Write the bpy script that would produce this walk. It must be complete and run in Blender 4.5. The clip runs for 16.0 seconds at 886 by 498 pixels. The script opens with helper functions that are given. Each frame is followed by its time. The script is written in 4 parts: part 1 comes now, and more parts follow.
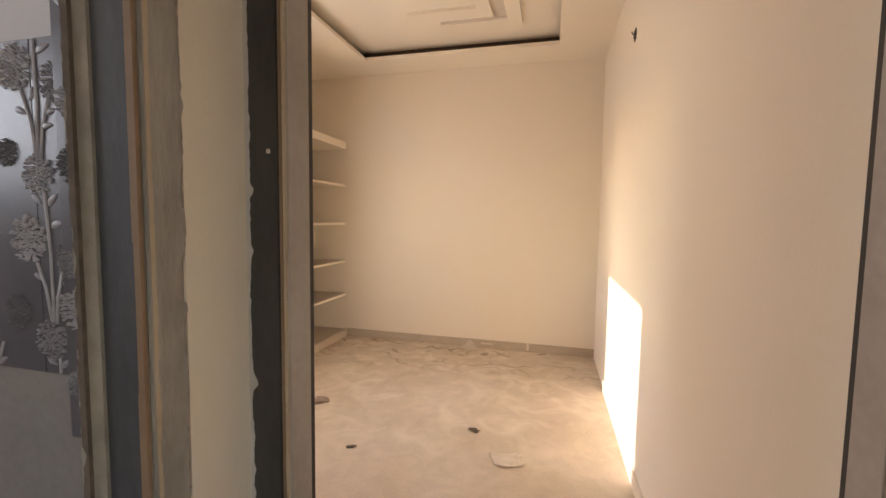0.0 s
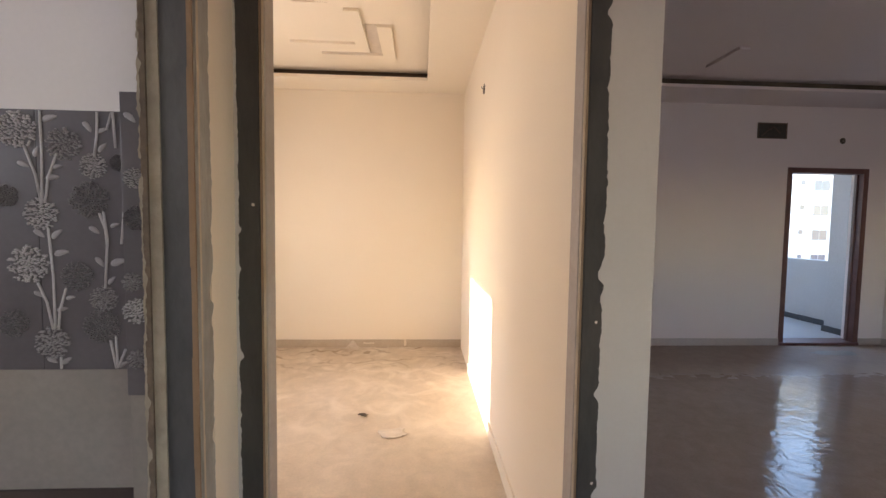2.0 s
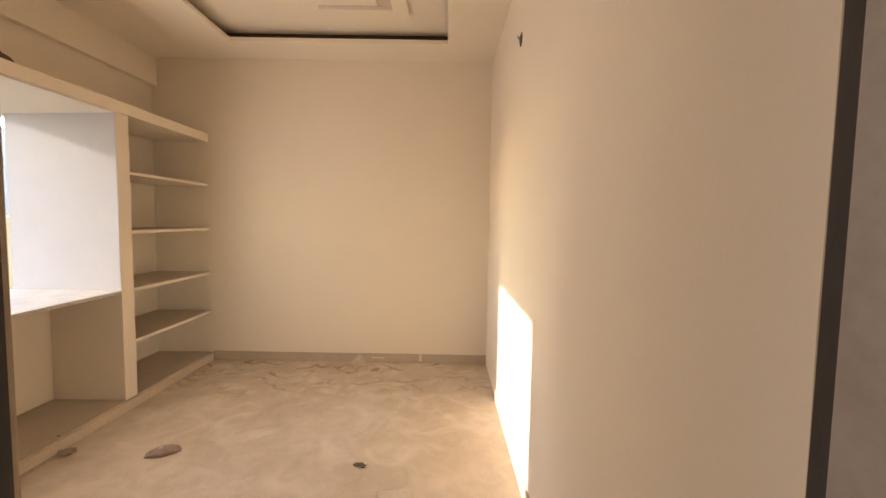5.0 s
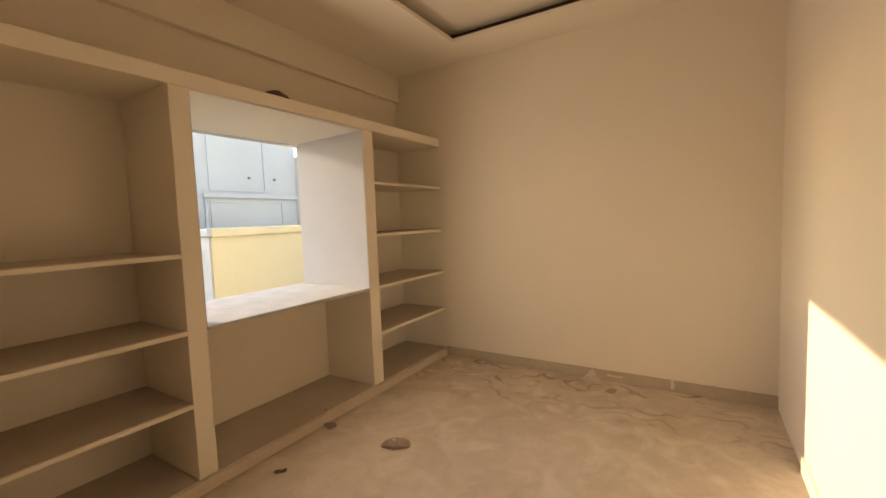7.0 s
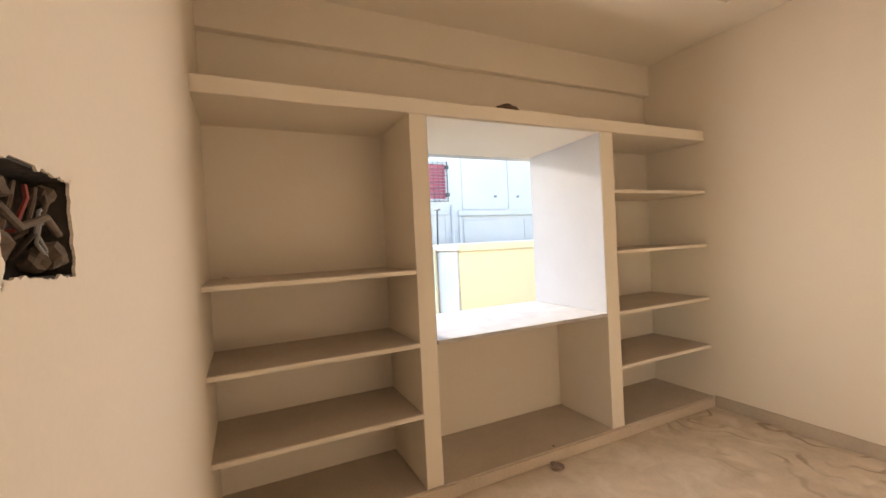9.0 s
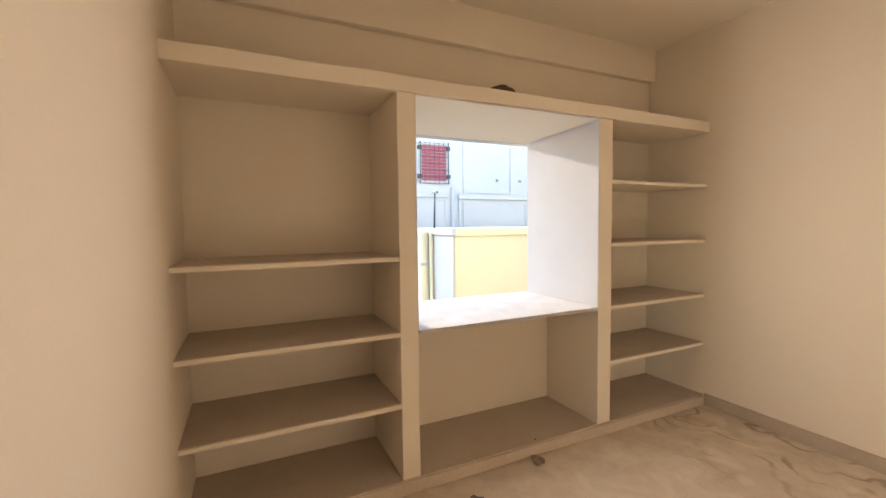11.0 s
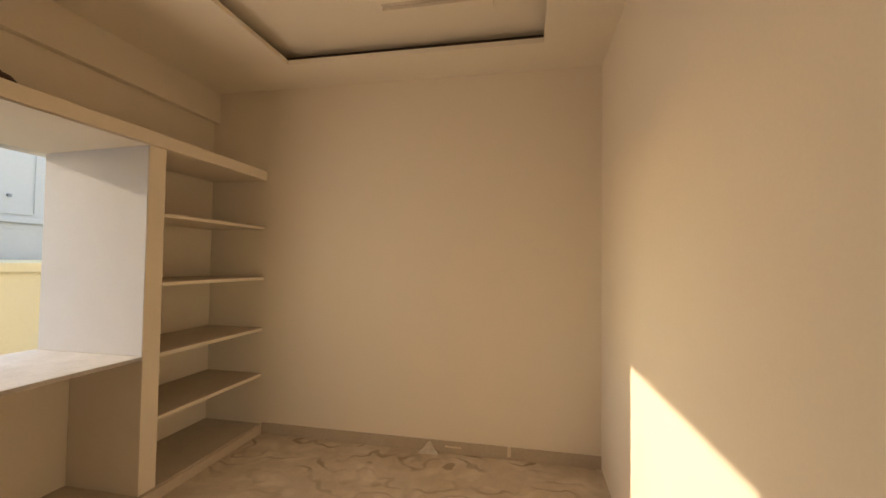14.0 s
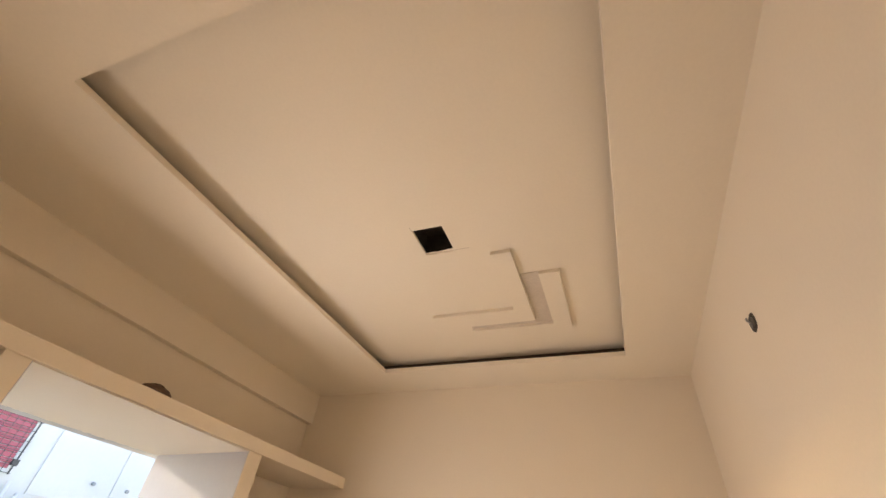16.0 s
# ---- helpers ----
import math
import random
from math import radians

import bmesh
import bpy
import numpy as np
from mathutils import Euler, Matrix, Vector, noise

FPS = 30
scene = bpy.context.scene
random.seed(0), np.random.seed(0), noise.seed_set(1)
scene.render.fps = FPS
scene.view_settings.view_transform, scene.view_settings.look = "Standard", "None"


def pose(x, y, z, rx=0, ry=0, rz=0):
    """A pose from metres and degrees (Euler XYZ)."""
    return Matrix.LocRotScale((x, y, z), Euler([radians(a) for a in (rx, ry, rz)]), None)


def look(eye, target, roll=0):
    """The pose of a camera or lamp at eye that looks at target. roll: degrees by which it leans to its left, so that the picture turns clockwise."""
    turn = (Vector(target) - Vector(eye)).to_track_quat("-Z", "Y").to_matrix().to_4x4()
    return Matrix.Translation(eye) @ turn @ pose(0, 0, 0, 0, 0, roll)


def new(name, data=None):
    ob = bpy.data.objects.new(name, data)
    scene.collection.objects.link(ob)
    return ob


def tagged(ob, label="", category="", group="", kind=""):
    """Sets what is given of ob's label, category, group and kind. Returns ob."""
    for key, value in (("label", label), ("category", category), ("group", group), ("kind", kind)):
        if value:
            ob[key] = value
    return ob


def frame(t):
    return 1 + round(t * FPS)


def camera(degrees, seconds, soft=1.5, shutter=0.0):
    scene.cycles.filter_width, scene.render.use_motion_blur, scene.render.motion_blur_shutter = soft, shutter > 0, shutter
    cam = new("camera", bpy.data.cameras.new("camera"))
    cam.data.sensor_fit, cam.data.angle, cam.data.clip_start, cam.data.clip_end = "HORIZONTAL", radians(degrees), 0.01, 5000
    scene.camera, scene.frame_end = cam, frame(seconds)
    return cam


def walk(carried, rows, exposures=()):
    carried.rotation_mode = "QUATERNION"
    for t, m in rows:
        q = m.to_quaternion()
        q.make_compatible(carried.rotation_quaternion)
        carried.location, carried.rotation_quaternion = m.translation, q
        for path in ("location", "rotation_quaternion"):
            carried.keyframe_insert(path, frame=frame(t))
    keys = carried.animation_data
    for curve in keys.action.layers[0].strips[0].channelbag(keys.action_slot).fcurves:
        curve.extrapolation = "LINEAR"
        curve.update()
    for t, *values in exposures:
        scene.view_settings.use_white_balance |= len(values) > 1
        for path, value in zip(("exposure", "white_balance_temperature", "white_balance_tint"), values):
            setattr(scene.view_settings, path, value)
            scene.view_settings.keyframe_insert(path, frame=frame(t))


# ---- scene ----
cam = camera(93.7, 16.0)
EXPO = [(0.0, 3.92, 6520, 16), (1.0, 4.26, 6520, 16), (3.0, 4.28, 6470, 16), (4.2, 4.13, 6470, 16), (6.3, 3.25, 7800, 13), (7.0, 3.26, 7800, 13), (7.5, 3.62, 6850, 13), (8.0, 4.02, 6600, 13), (8.5, 3.9, 6500, 13), (11.0, 3.75, 6580, 13), (12.0, 3.64, 6630, 13), (12.5, 3.52, 6680, 12), (13.0, 3.04, 8000, 14), (14.0, 3.07, 7900, 13), (15.0, 3.37, 7100, 14), (15.5, 3.52, 6850, 14), (16.0, 3.75, 6700, 14)]
# The walk: seconds, then place and turn.
PATH = [
    (0, (2.219, -0.772, 1.337), (1.721, 1.160, 1.192), 0.81),
    (0.5, (2.235, -0.928, 1.431), (2.095, 1.065, 1.532), 1.34),
    (1, (2.256, -1.092, 1.471), (2.243, 0.887, 1.764), 1.30),
    (1.5, (2.243, -1.236, 1.453), (2.281, 0.753, 1.660), 1.04),
    (2, (2.198, -1.243, 1.394), (2.305, 0.751, 1.281), 0.79),
    (2.5, (2.189, -1.209, 1.336), (2.353, 0.745, 0.939), 1.17),
    (3, (2.238, -1.190, 1.304), (2.396, 0.702, 0.673), 2.15),
    (3.5, (2.276, -1.120, 1.219), (2.361, 0.733, 0.471), 2.42),
    (4, (2.260, -0.963, 1.275), (2.289, 0.960, 0.726), 1.41),
    (4.2, (2.238, -0.873, 1.307), (2.281, 1.087, 0.909), 1.69),
    (6.3, (2.251, -0.138, 1.411), (1.795, 1.809, 1.365), -1.7),
    (6.5, (2.217, -0.122, 1.407), (1.61, 1.782, 1.326), -1.8),
    (7, (2.2, -0.084, 1.386), (1.149, 1.611, 1.239), -2.1),
    (7.5, (2.206, -0.082, 1.379), (0.794, 1.327, 1.222), -2.8),
    (8, (2.226, -0.048, 1.373), (0.579, 1.082, 1.257), -3.7),
    (8.5, (2.139, 0.086, 1.36), (0.362, 1.002, 1.298), -3.6),
    (8.7, (2.058, 0.122, 1.372), (0.262, 1.002, 1.336), -3.4),
    (10.8, (2.041, 0.287, 1.44), (0.217, 1.105, 1.395), -0.9),
    (11, (2.008, 0.283, 1.418), (0.203, 1.136, 1.301), -0.7),
    (11.5, (2.015, 0.289, 1.407), (0.301, 1.285, 1.146), 0.2),
    (12, (2.044, 0.3, 1.399), (0.554, 1.608, 1.137), 1.3),
    (12.5, (2.101, 0.334, 1.405), (0.967, 1.97, 1.209), 1.6),
    (13, (2.158, 0.357, 1.402), (1.414, 2.208, 1.258), 1.2),
    (13.5, (2.127, 0.338, 1.426), (1.7, 2.288, 1.309), 1.0),
    (14, (2.148, 0.349, 1.428), (1.752, 2.308, 1.49), 0.8),
    (14.5, (2.123, 0.289, 1.487), (1.625, 2.175, 1.925), 1.3),
    (15, (2.102, 0.243, 1.513), (1.524, 1.97, 2.338), 2.3),
    (15.5, (2.09, 0.224, 1.52), (1.483, 1.761, 2.646), 3.9),
    (16, (2.085, 0.214, 1.517), (1.458, 1.623, 2.79), 6.2),
]
walk(cam, [(t, look(eye, target, roll)) for t, eye, target, roll in PATH], EXPO)

# ---- light ----
SUN_DIR = Vector((1.0, 0.099, -0.324)).normalized()
world = bpy.data.worlds.new("sky")
scene.world = world
world.use_nodes = True
wn = world.node_tree.nodes
sky = wn.new("ShaderNodeTexSky")
sky.sky_type = "NISHITA"
sky.sun_disc = False
sky.sun_elevation = radians(17.9)
sky.sun_rotation = radians(264.0)
sky.air_density, sky.dust_density = 1.0, 0.15
world.node_tree.links.new(sky.outputs[0], wn["Background"].inputs[0])
wn["Background"].inputs[1].default_value = 0.09
sun_data = bpy.data.lights.new("sun", "SUN")
sun_data.energy, sun_data.angle, sun_data.color = 0.56, radians(0.6), (1.0, 0.89, 0.74)
sun = new("sun", sun_data)
sun.matrix_world = Matrix.Translation((-8, -2, 8)) @ SUN_DIR.to_track_quat("-Z", "Y").to_matrix().to_4x4()


# Added fill lamps for skylight: bedroom window, plus unseen made-up hall and kitchen openings.
for eye, aim, sx, sz, power, tint in (((0.012, 1.72, 1.475), (1.0, 1.72, 1.475), 1.24, 1.18, 1.55, (1.0, 0.88, 0.78)), ((4.8, -4.25, 1.55), (4.8, 0.0, 1.55), 2.7, 1.0, 1.15, (1.0, 0.96, 0.92)), ((-1.65, -1.6, 2.05), (0.5, -1.6, 1.6), 1.1, 0.8, 2.1, (0.90, 0.95, 1.0))):
    ld = bpy.data.lights.new("window_fill", "AREA")
    ld.shape, ld.size, ld.size_y, ld.energy, ld.color = "RECTANGLE", sx, sz, power, tint
    lo = new("window_fill", ld)
    lo.matrix_world = look(eye, aim)


# ---- materials ----
def surface(name, base, second=None, rough=0.7, scale=3.0, fine=60.0, bump=0.15, spread=0.5, metal=0.0, rough2=None, detail=6.0, per_object=0.0, grain=0.05, stretch=1.0):
    """Two-scale mottled surface: large stains between base and second, fine grain in relief and tone."""
    m = bpy.data.materials.new(name)
    m.use_nodes = True
    t = m.node_tree
    b = t.nodes["Principled BSDF"]
    co = t.nodes.new("ShaderNodeTexCoord")
    big = t.nodes.new("ShaderNodeTexNoise")
    big.inputs["Scale"].default_value, big.inputs["Detail"].default_value, big.inputs["Roughness"].default_value = scale, detail, 0.6
    small = t.nodes.new("ShaderNodeTexNoise")
    small.inputs["Scale"].default_value, small.inputs["Detail"].default_value = fine, 4.0
    place = t.nodes.new("ShaderNodeMapping")
    place.inputs["Scale"].default_value = (1.0, 1.0, stretch)
    t.links.new(co.outputs["Object"], place.inputs["Vector"])
    for n in (big, small):
        t.links.new(place.outputs["Vector"], n.inputs["Vector"])
    ramp = t.nodes.new("ShaderNodeMapRange")
    ramp.inputs["From Min"].default_value, ramp.inputs["From Max"].default_value = 0.5 - spread / 2, 0.5 + spread / 2
    t.links.new(big.outputs["Fac"], ramp.inputs["Value"])
    mix = t.nodes.new("ShaderNodeMix")
    mix.data_type = "RGBA"
    second = second or tuple(c * 0.9 for c in base)
    mix.inputs["A"].default_value, mix.inputs["B"].default_value = (*base, 1), (*second, 1)
    t.links.new(ramp.outputs[0], mix.inputs["Factor"])
    tone = t.nodes.new("ShaderNodeMapRange")
    tone.inputs["To Min"].default_value, tone.inputs["To Max"].default_value = 1 - grain, 1 + grain
    tone.inputs["From Min"].default_value, tone.inputs["From Max"].default_value = 0.3, 0.7
    t.links.new(small.outputs["Fac"], tone.inputs["Value"])
    hsv = t.nodes.new("ShaderNodeHueSaturation")
    t.links.new(mix.outputs["Result"], hsv.inputs["Color"])
    value = tone.outputs[0]
    if per_object:
        info = t.nodes.new("ShaderNodeObjectInfo")
        vary = t.nodes.new("ShaderNodeMapRange")
        vary.inputs["To Min"].default_value, vary.inputs["To Max"].default_value = 1 - per_object, 1 + per_object
        t.links.new(info.outputs["Random"], vary.inputs["Value"])
        mul = t.nodes.new("ShaderNodeMath")
        mul.operation = "MULTIPLY"
        t.links.new(value, mul.inputs[0])
        t.links.new(vary.outputs[0], mul.inputs[1])
        value = mul.outputs[0]
    t.links.new(value, hsv.inputs["Value"])
    t.links.new(hsv.outputs[0], b.inputs["Base Color"])
    b.inputs["Roughness"].default_value = rough
    b.inputs["Metallic"].default_value = metal
    if rough2 is not None:
        rr = t.nodes.new("ShaderNodeMapRange")
        rr.inputs["From Min"].default_value, rr.inputs["From Max"].default_value = 0.35, 0.65
        rr.inputs["To Min"].default_value, rr.inputs["To Max"].default_value = rough, rough2
        t.links.new(big.outputs["Fac"], rr.inputs["Value"])
        t.links.new(rr.outputs[0], b.inputs["Roughness"])
    if bump:
        add = t.nodes.new("ShaderNodeMath")
        add.operation = "MULTIPLY_ADD"
        add.inputs[1].default_value = 0.35
        t.links.new(small.outputs["Fac"], add.inputs[0])
        t.links.new(big.outputs["Fac"], add.inputs[2])
        bp = t.nodes.new("ShaderNodeBump")
        bp.inputs["Strength"].default_value, bp.inputs["Distance"].default_value = bump, 0.01
        t.links.new(add.outputs[0], bp.inputs["Height"])
        t.links.new(bp.outputs[0], b.inputs["Normal"])
    return m


CREAM = surface("cream_wall_paint", (0.86, 0.765, 0.63), (0.84, 0.74, 0.60), 0.75, 1.3, 90, 0.015, grain=0.012)
CEIL = surface("cream_ceiling_paint", (0.87, 0.785, 0.655), (0.85, 0.765, 0.63), 0.8, 1.1, 80, 0.012, grain=0.012)
OLDCOAT = surface("old_whitewash", (0.72, 0.67, 0.60), (0.63, 0.58, 0.51), 0.85, 5, 60, 0.25)
PALETIMBER = surface("pale_brown_timber", (0.56, 0.43, 0.30), (0.44, 0.32, 0.21), 0.7, 6, 50, 0.25)
CEIL_BARE = surface("bare_gypsum", (0.60, 0.52, 0.43), (0.70, 0.61, 0.50), 0.9, 9, 80, 0.1)
REVEAL = surface("white_primer_paint", (0.69, 0.665, 0.67), (0.63, 0.605, 0.61), 0.75, 2.5, 70, 0.12, grain=0.012)
WHITE = surface("hall_wall_paint", (0.78, 0.69, 0.665), (0.74, 0.65, 0.625), 0.8, 0.9, 80, 0.015, grain=0.012)
KITCHENWHITE = surface("kitchen_wall_paint", (0.70, 0.675, 0.67), (0.66, 0.635, 0.63), 0.8, 1.2, 80, 0.03, grain=0.012)
HALLCEIL = surface("hall_ceiling_paint", (0.78, 0.69, 0.665), (0.75, 0.66, 0.635), 0.85, 0.7, 80, 0.05, grain=0.012)
# Wall cream again, darkened to stand for the dimmer hall light.
OUTER = surface("hall_cream_dimmed", (0.53, 0.465, 0.41), (0.48, 0.42, 0.365), 0.75, 2.2, 90, 0.03, grain=0.012)
# Hall cream lightened and warmed for the light out of the bedroom.
HALLCREAM = surface("hall_cream_warm_lit", (0.84, 0.705, 0.54), (0.80, 0.665, 0.50), 0.75, 2.0, 90, 0.03, grain=0.012)
SILL = surface("dusty_white_sill", (0.50, 0.46, 0.42), (0.60, 0.56, 0.52), 0.8, 7, 60, 0.2, spread=0.35)
SHELFTOP = surface("dusty_shelf_stone", (0.50, 0.41, 0.32), (0.57, 0.48, 0.38), 0.8, 5, 70, 0.1)
SKIRT = surface("dusty_skirting_tile", (0.46, 0.365, 0.27), (0.54, 0.445, 0.34), 0.55, 4, 60, 0.1)
SKIRTH = surface("hall_skirting_tile", (0.44, 0.37, 0.335), (0.50, 0.42, 0.38), 0.5, 4, 60, 0.1)
# Plinth cream, darkened in the colour for the shade it lies in.
SHADECREAM = surface("shaded_cream_plaster", (0.66, 0.55, 0.43), (0.58, 0.47, 0.36), 0.85, 4, 60, 0.1)
FRAME_DARK = surface("dark_grey_frame_primer", (0.036, 0.031, 0.026), (0.072, 0.060, 0.050), 0.85, 9, 80, 0.4, stretch=0.35)
FRAME_BLUE = surface("slate_grey_frame_primer", (0.036, 0.036, 0.039), (0.115, 0.111, 0.111), 0.7, 6, 80, 0.35, spread=0.55, stretch=0.45)
FRAME_LIGHT = surface("pale_jamb_wood", (0.40, 0.34, 0.29), (0.32, 0.26, 0.21), 0.6, 6, 60, 0.15)
TIMBER = surface("raw_brown_timber", (0.34, 0.22, 0.13), (0.22, 0.13, 0.07), 0.65, 5, 50, 0.2)
# Near-black brown that stands for the shade inside the ceiling coves.
COVE_SHADE = surface("cove_shade_strip", (0.07, 0.05, 0.035), (0.11, 0.08, 0.055), 0.95, 6, 60, 0.2)
PLASTER = surface("grey_cement_plaster", (0.27, 0.235, 0.195), (0.44, 0.39, 0.325), 0.85, 16, 60, 1.0, spread=0.4, stretch=0.3)
LOWERWALL = surface("dark_lower_wall_coat", (0.21, 0.185, 0.165), (0.26, 0.23, 0.205), 0.9, 3, 60, 0.15)
ROUGHWOOD = surface("worn_sawn_edge", (0.24, 0.20, 0.155), (0.40, 0.34, 0.26), 0.9, 14, 60, 0.6)
# Near-black that stands for the shade inside holes and gaps.
DARKHOLE = surface("dark_cavity_shade", (0.05, 0.042, 0.035), (0.09, 0.075, 0.06), 0.95, 30, 90, 0.5)
BOXMETAL = surface("dull_metal_box", (0.22, 0.20, 0.18), (0.12, 0.10, 0.09), 0.5, 20, 90, 0.3, metal=0.6)
TILE_GREY = surface("dark_violet_grey_tile", (0.105, 0.095, 0.105), (0.085, 0.078, 0.085), 0.35, 6, 70, 0.08)
FLOWER_L = surface("pale_relief_glaze", (0.50, 0.475, 0.485), (0.40, 0.38, 0.39), 0.35, 30, 90, 0.1)
FLOWER_M = surface("mid_relief_glaze", (0.34, 0.32, 0.33), (0.25, 0.235, 0.245), 0.35, 30, 90, 0.1)
FLOWER_D = surface("dark_relief_glaze", (0.13, 0.12, 0.125), (0.17, 0.16, 0.165), 0.3, 30, 90, 0.1)
TILE_BROWN = surface("dark_brown_glazed_tile", (0.055, 0.040, 0.036), (0.040, 0.030, 0.028), 0.3, 5, 60, 0.05, per_object=0.1)
REDWOOD = surface("red_brown_door_wood", (0.15, 0.065, 0.055), (0.10, 0.045, 0.04), 0.45, 6, 60, 0.15)
BLACKSTONE = surface("black_stone_skirting", (0.05, 0.05, 0.055), (0.08, 0.08, 0.085), 0.4, 6, 60, 0.1)
BALCONY = surface("balcony_white_paint", (0.50, 0.49, 0.50), (0.45, 0.44, 0.45), 0.8, 1.5, 60, 0.1)
BALFLOOR = surface("balcony_grey_tile", (0.46, 0.46, 0.48), (0.40, 0.40, 0.42), 0.4, 3, 60, 0.1)
YELLOW = surface("pale_yellow_facade", (0.76, 0.66, 0.43), (0.71, 0.61, 0.38), 0.85, 1.2, 30, 0.04, grain=0.015)
FACADE = surface("white_facade", (0.56, 0.545, 0.53), (0.51, 0.495, 0.48), 0.85, 0.8, 20, 0.03, grain=0.015)
APARTMENT = surface("cream_apartment_facade", (0.60, 0.55, 0.50), (0.54, 0.49, 0.44), 0.85, 0.3, 8, 0.1)
PINK = surface("faded_red_shutter", (0.42, 0.10, 0.13), (0.34, 0.08, 0.10), 0.7, 6, 40, 0.15)
IRON = surface("black_iron", (0.03, 0.03, 0.032), (0.06, 0.055, 0.05), 0.5, 20, 60, 0.2)
GLASSDARK = surface("dark_window_pane", (0.09, 0.08, 0.09), (0.14, 0.12, 0.13), 0.15, 0.6, 8, 0.0)
GREYPIPE = surface("grey_pipe", (0.28, 0.28, 0.29), (0.20, 0.20, 0.21), 0.5, 8, 50, 0.1)
GROUND = surface("dry_earth_ground", (0.32, 0.26, 0.19), (0.24, 0.20, 0.15), 0.95, 0.2, 4, 0.3)
CLAY = surface("dark_brown_clay", (0.11, 0.055, 0.03), (0.07, 0.04, 0.025), 0.6, 20, 60, 0.3)
PAPER = surface("dirty_paper", (0.68, 0.59, 0.48), (0.58, 0.49, 0.39), 0.9, 15, 70, 0.2)
LID = surface("grey_brown_plastic", (0.36, 0.27, 0.22), (0.23, 0.165, 0.13), 0.75, 25, 70, 0.3)
CRUMB = surface("plaster_crumb", (0.70, 0.61, 0.50), (0.55, 0.46, 0.36), 0.95, 40, 90, 0.4, per_object=0.2)
DARKBIT = surface("dark_debris", (0.10, 0.075, 0.055), (0.18, 0.13, 0.09), 0.9, 40, 90, 0.4)
WIRE_R = surface("red_wire", (0.30, 0.05, 0.04), None, 0.5, 20, 60, 0.0)
WIRE_K = surface("grey_wire", (0.30, 0.29, 0.28), None, 0.5, 20, 60, 0.0)


def dusty_floor(name, base, light, dark, rough, swirl, y_marks=None, wet=False, cloud=0.5):
    """Polished floor under dried cement dust: cloudy smears, trowel swirls and, near a wall, wavy drag marks."""
    m = surface(name, base, dark, rough, 1.6, 70, 0.0, spread=0.45)
    t = m.node_tree
    b = t.nodes["Principled BSDF"]
    hsv = next(n for n in t.nodes if n.type == "HUE_SAT")
    co = next(n for n in t.nodes if n.type == "TEX_COORD")
    warp = t.nodes.new("ShaderNodeTexNoise")
    warp.inputs["Scale"].default_value, warp.inputs["Detail"].default_value, warp.inputs["Distortion"].default_value = swirl, 3.0, 1.25
    t.links.new(co.outputs["Object"], warp.inputs["Vector"])
    r1 = t.nodes.new("ShaderNodeMapRange")
    r1.inputs["From Min"].default_value, r1.inputs["From Max"].default_value = 0.47, 0.72
    r1.inputs["To Max"].default_value = cloud
    t.links.new(warp.outputs["Fac"], r1.inputs["Value"])
    mix = t.nodes.new("ShaderNodeMix")
    mix.data_type = "RGBA"
    mix.inputs["B"].default_value = (*light, 1)
    # Fewer smears where the floor has been walked clean by the door.
    path = t.nodes.new("ShaderNodeSeparateXYZ")
    t.links.new(co.outputs["Object"], path.inputs[0])
    clean = t.nodes.new("ShaderNodeMapRange")
    clean.inputs["From Min"].default_value, clean.inputs["From Max"].default_value = 0.9, 2.2
    clean.inputs["To Min"].default_value = 0.18
    t.links.new(path.outputs["Y"], clean.inputs["Value"])
    less = t.nodes.new("ShaderNodeMath")
    less.operation = "MULTIPLY"
    t.links.new(r1.outputs[0], less.inputs[0])
    t.links.new(clean.outputs[0], less.inputs[1])
    t.links.new(less.outputs[0], mix.inputs["Factor"])
    # Hand-sized mottling of half-swept dust over the whole floor.
    blot = t.nodes.new("ShaderNodeTexNoise")
    blot.inputs["Scale"].default_value, blot.inputs["Detail"].default_value, blot.inputs["Distortion"].default_value = 8.5, 5.0, 0.8
    t.links.new(co.outputs["Object"], blot.inputs["Vector"])
    rb = t.nodes.new("ShaderNodeMapRange")
    rb.inputs["From Min"].default_value, rb.inputs["From Max"].default_value = 0.36, 0.64
    rb.inputs["To Min"].default_value, rb.inputs["To Max"].default_value = 0.935, 1.04
    t.links.new(blot.outputs["Fac"], rb.inputs["Value"])
    shade = t.nodes.new("ShaderNodeHueSaturation")
    t.links.new(hsv.outputs[0], shade.inputs["Color"])
    t.links.new(rb.outputs[0], shade.inputs["Value"])
    t.links.new(shade.outputs[0], mix.inputs["A"])
    out = mix.outputs["Result"]
    if y_marks:
        sep = t.nodes.new("ShaderNodeSeparateXYZ")
        t.links.new(co.outputs["Object"], sep.inputs[0])
        zone = t.nodes.new("ShaderNodeMapRange")
        zone.inputs["From Min"].default_value, zone.inputs["From Max"].default_value = y_marks
        t.links.new(sep.outputs["Y"], zone.inputs["Value"])
        wave = t.nodes.new("ShaderNodeTexWave")
        wave.bands_direction = "Y"
        wave.inputs["Scale"].default_value, wave.inputs["Distortion"].default_value = 1.5, 16.0
        wave.inputs["Detail"].default_value, wave.inputs["Detail Scale"].default_value = 2.5, 1.7
        t.links.new(co.outputs["Object"], wave.inputs["Vector"])
        line = t.nodes.new("ShaderNodeMapRange")
        line.inputs["From Min"].default_value, line.inputs["From Max"].default_value = 0.78, 0.98
        t.links.new(wave.outputs["Fac"], line.inputs["Value"])
        mul = t.nodes.new("ShaderNodeMath")
        mul.operation = "MULTIPLY"
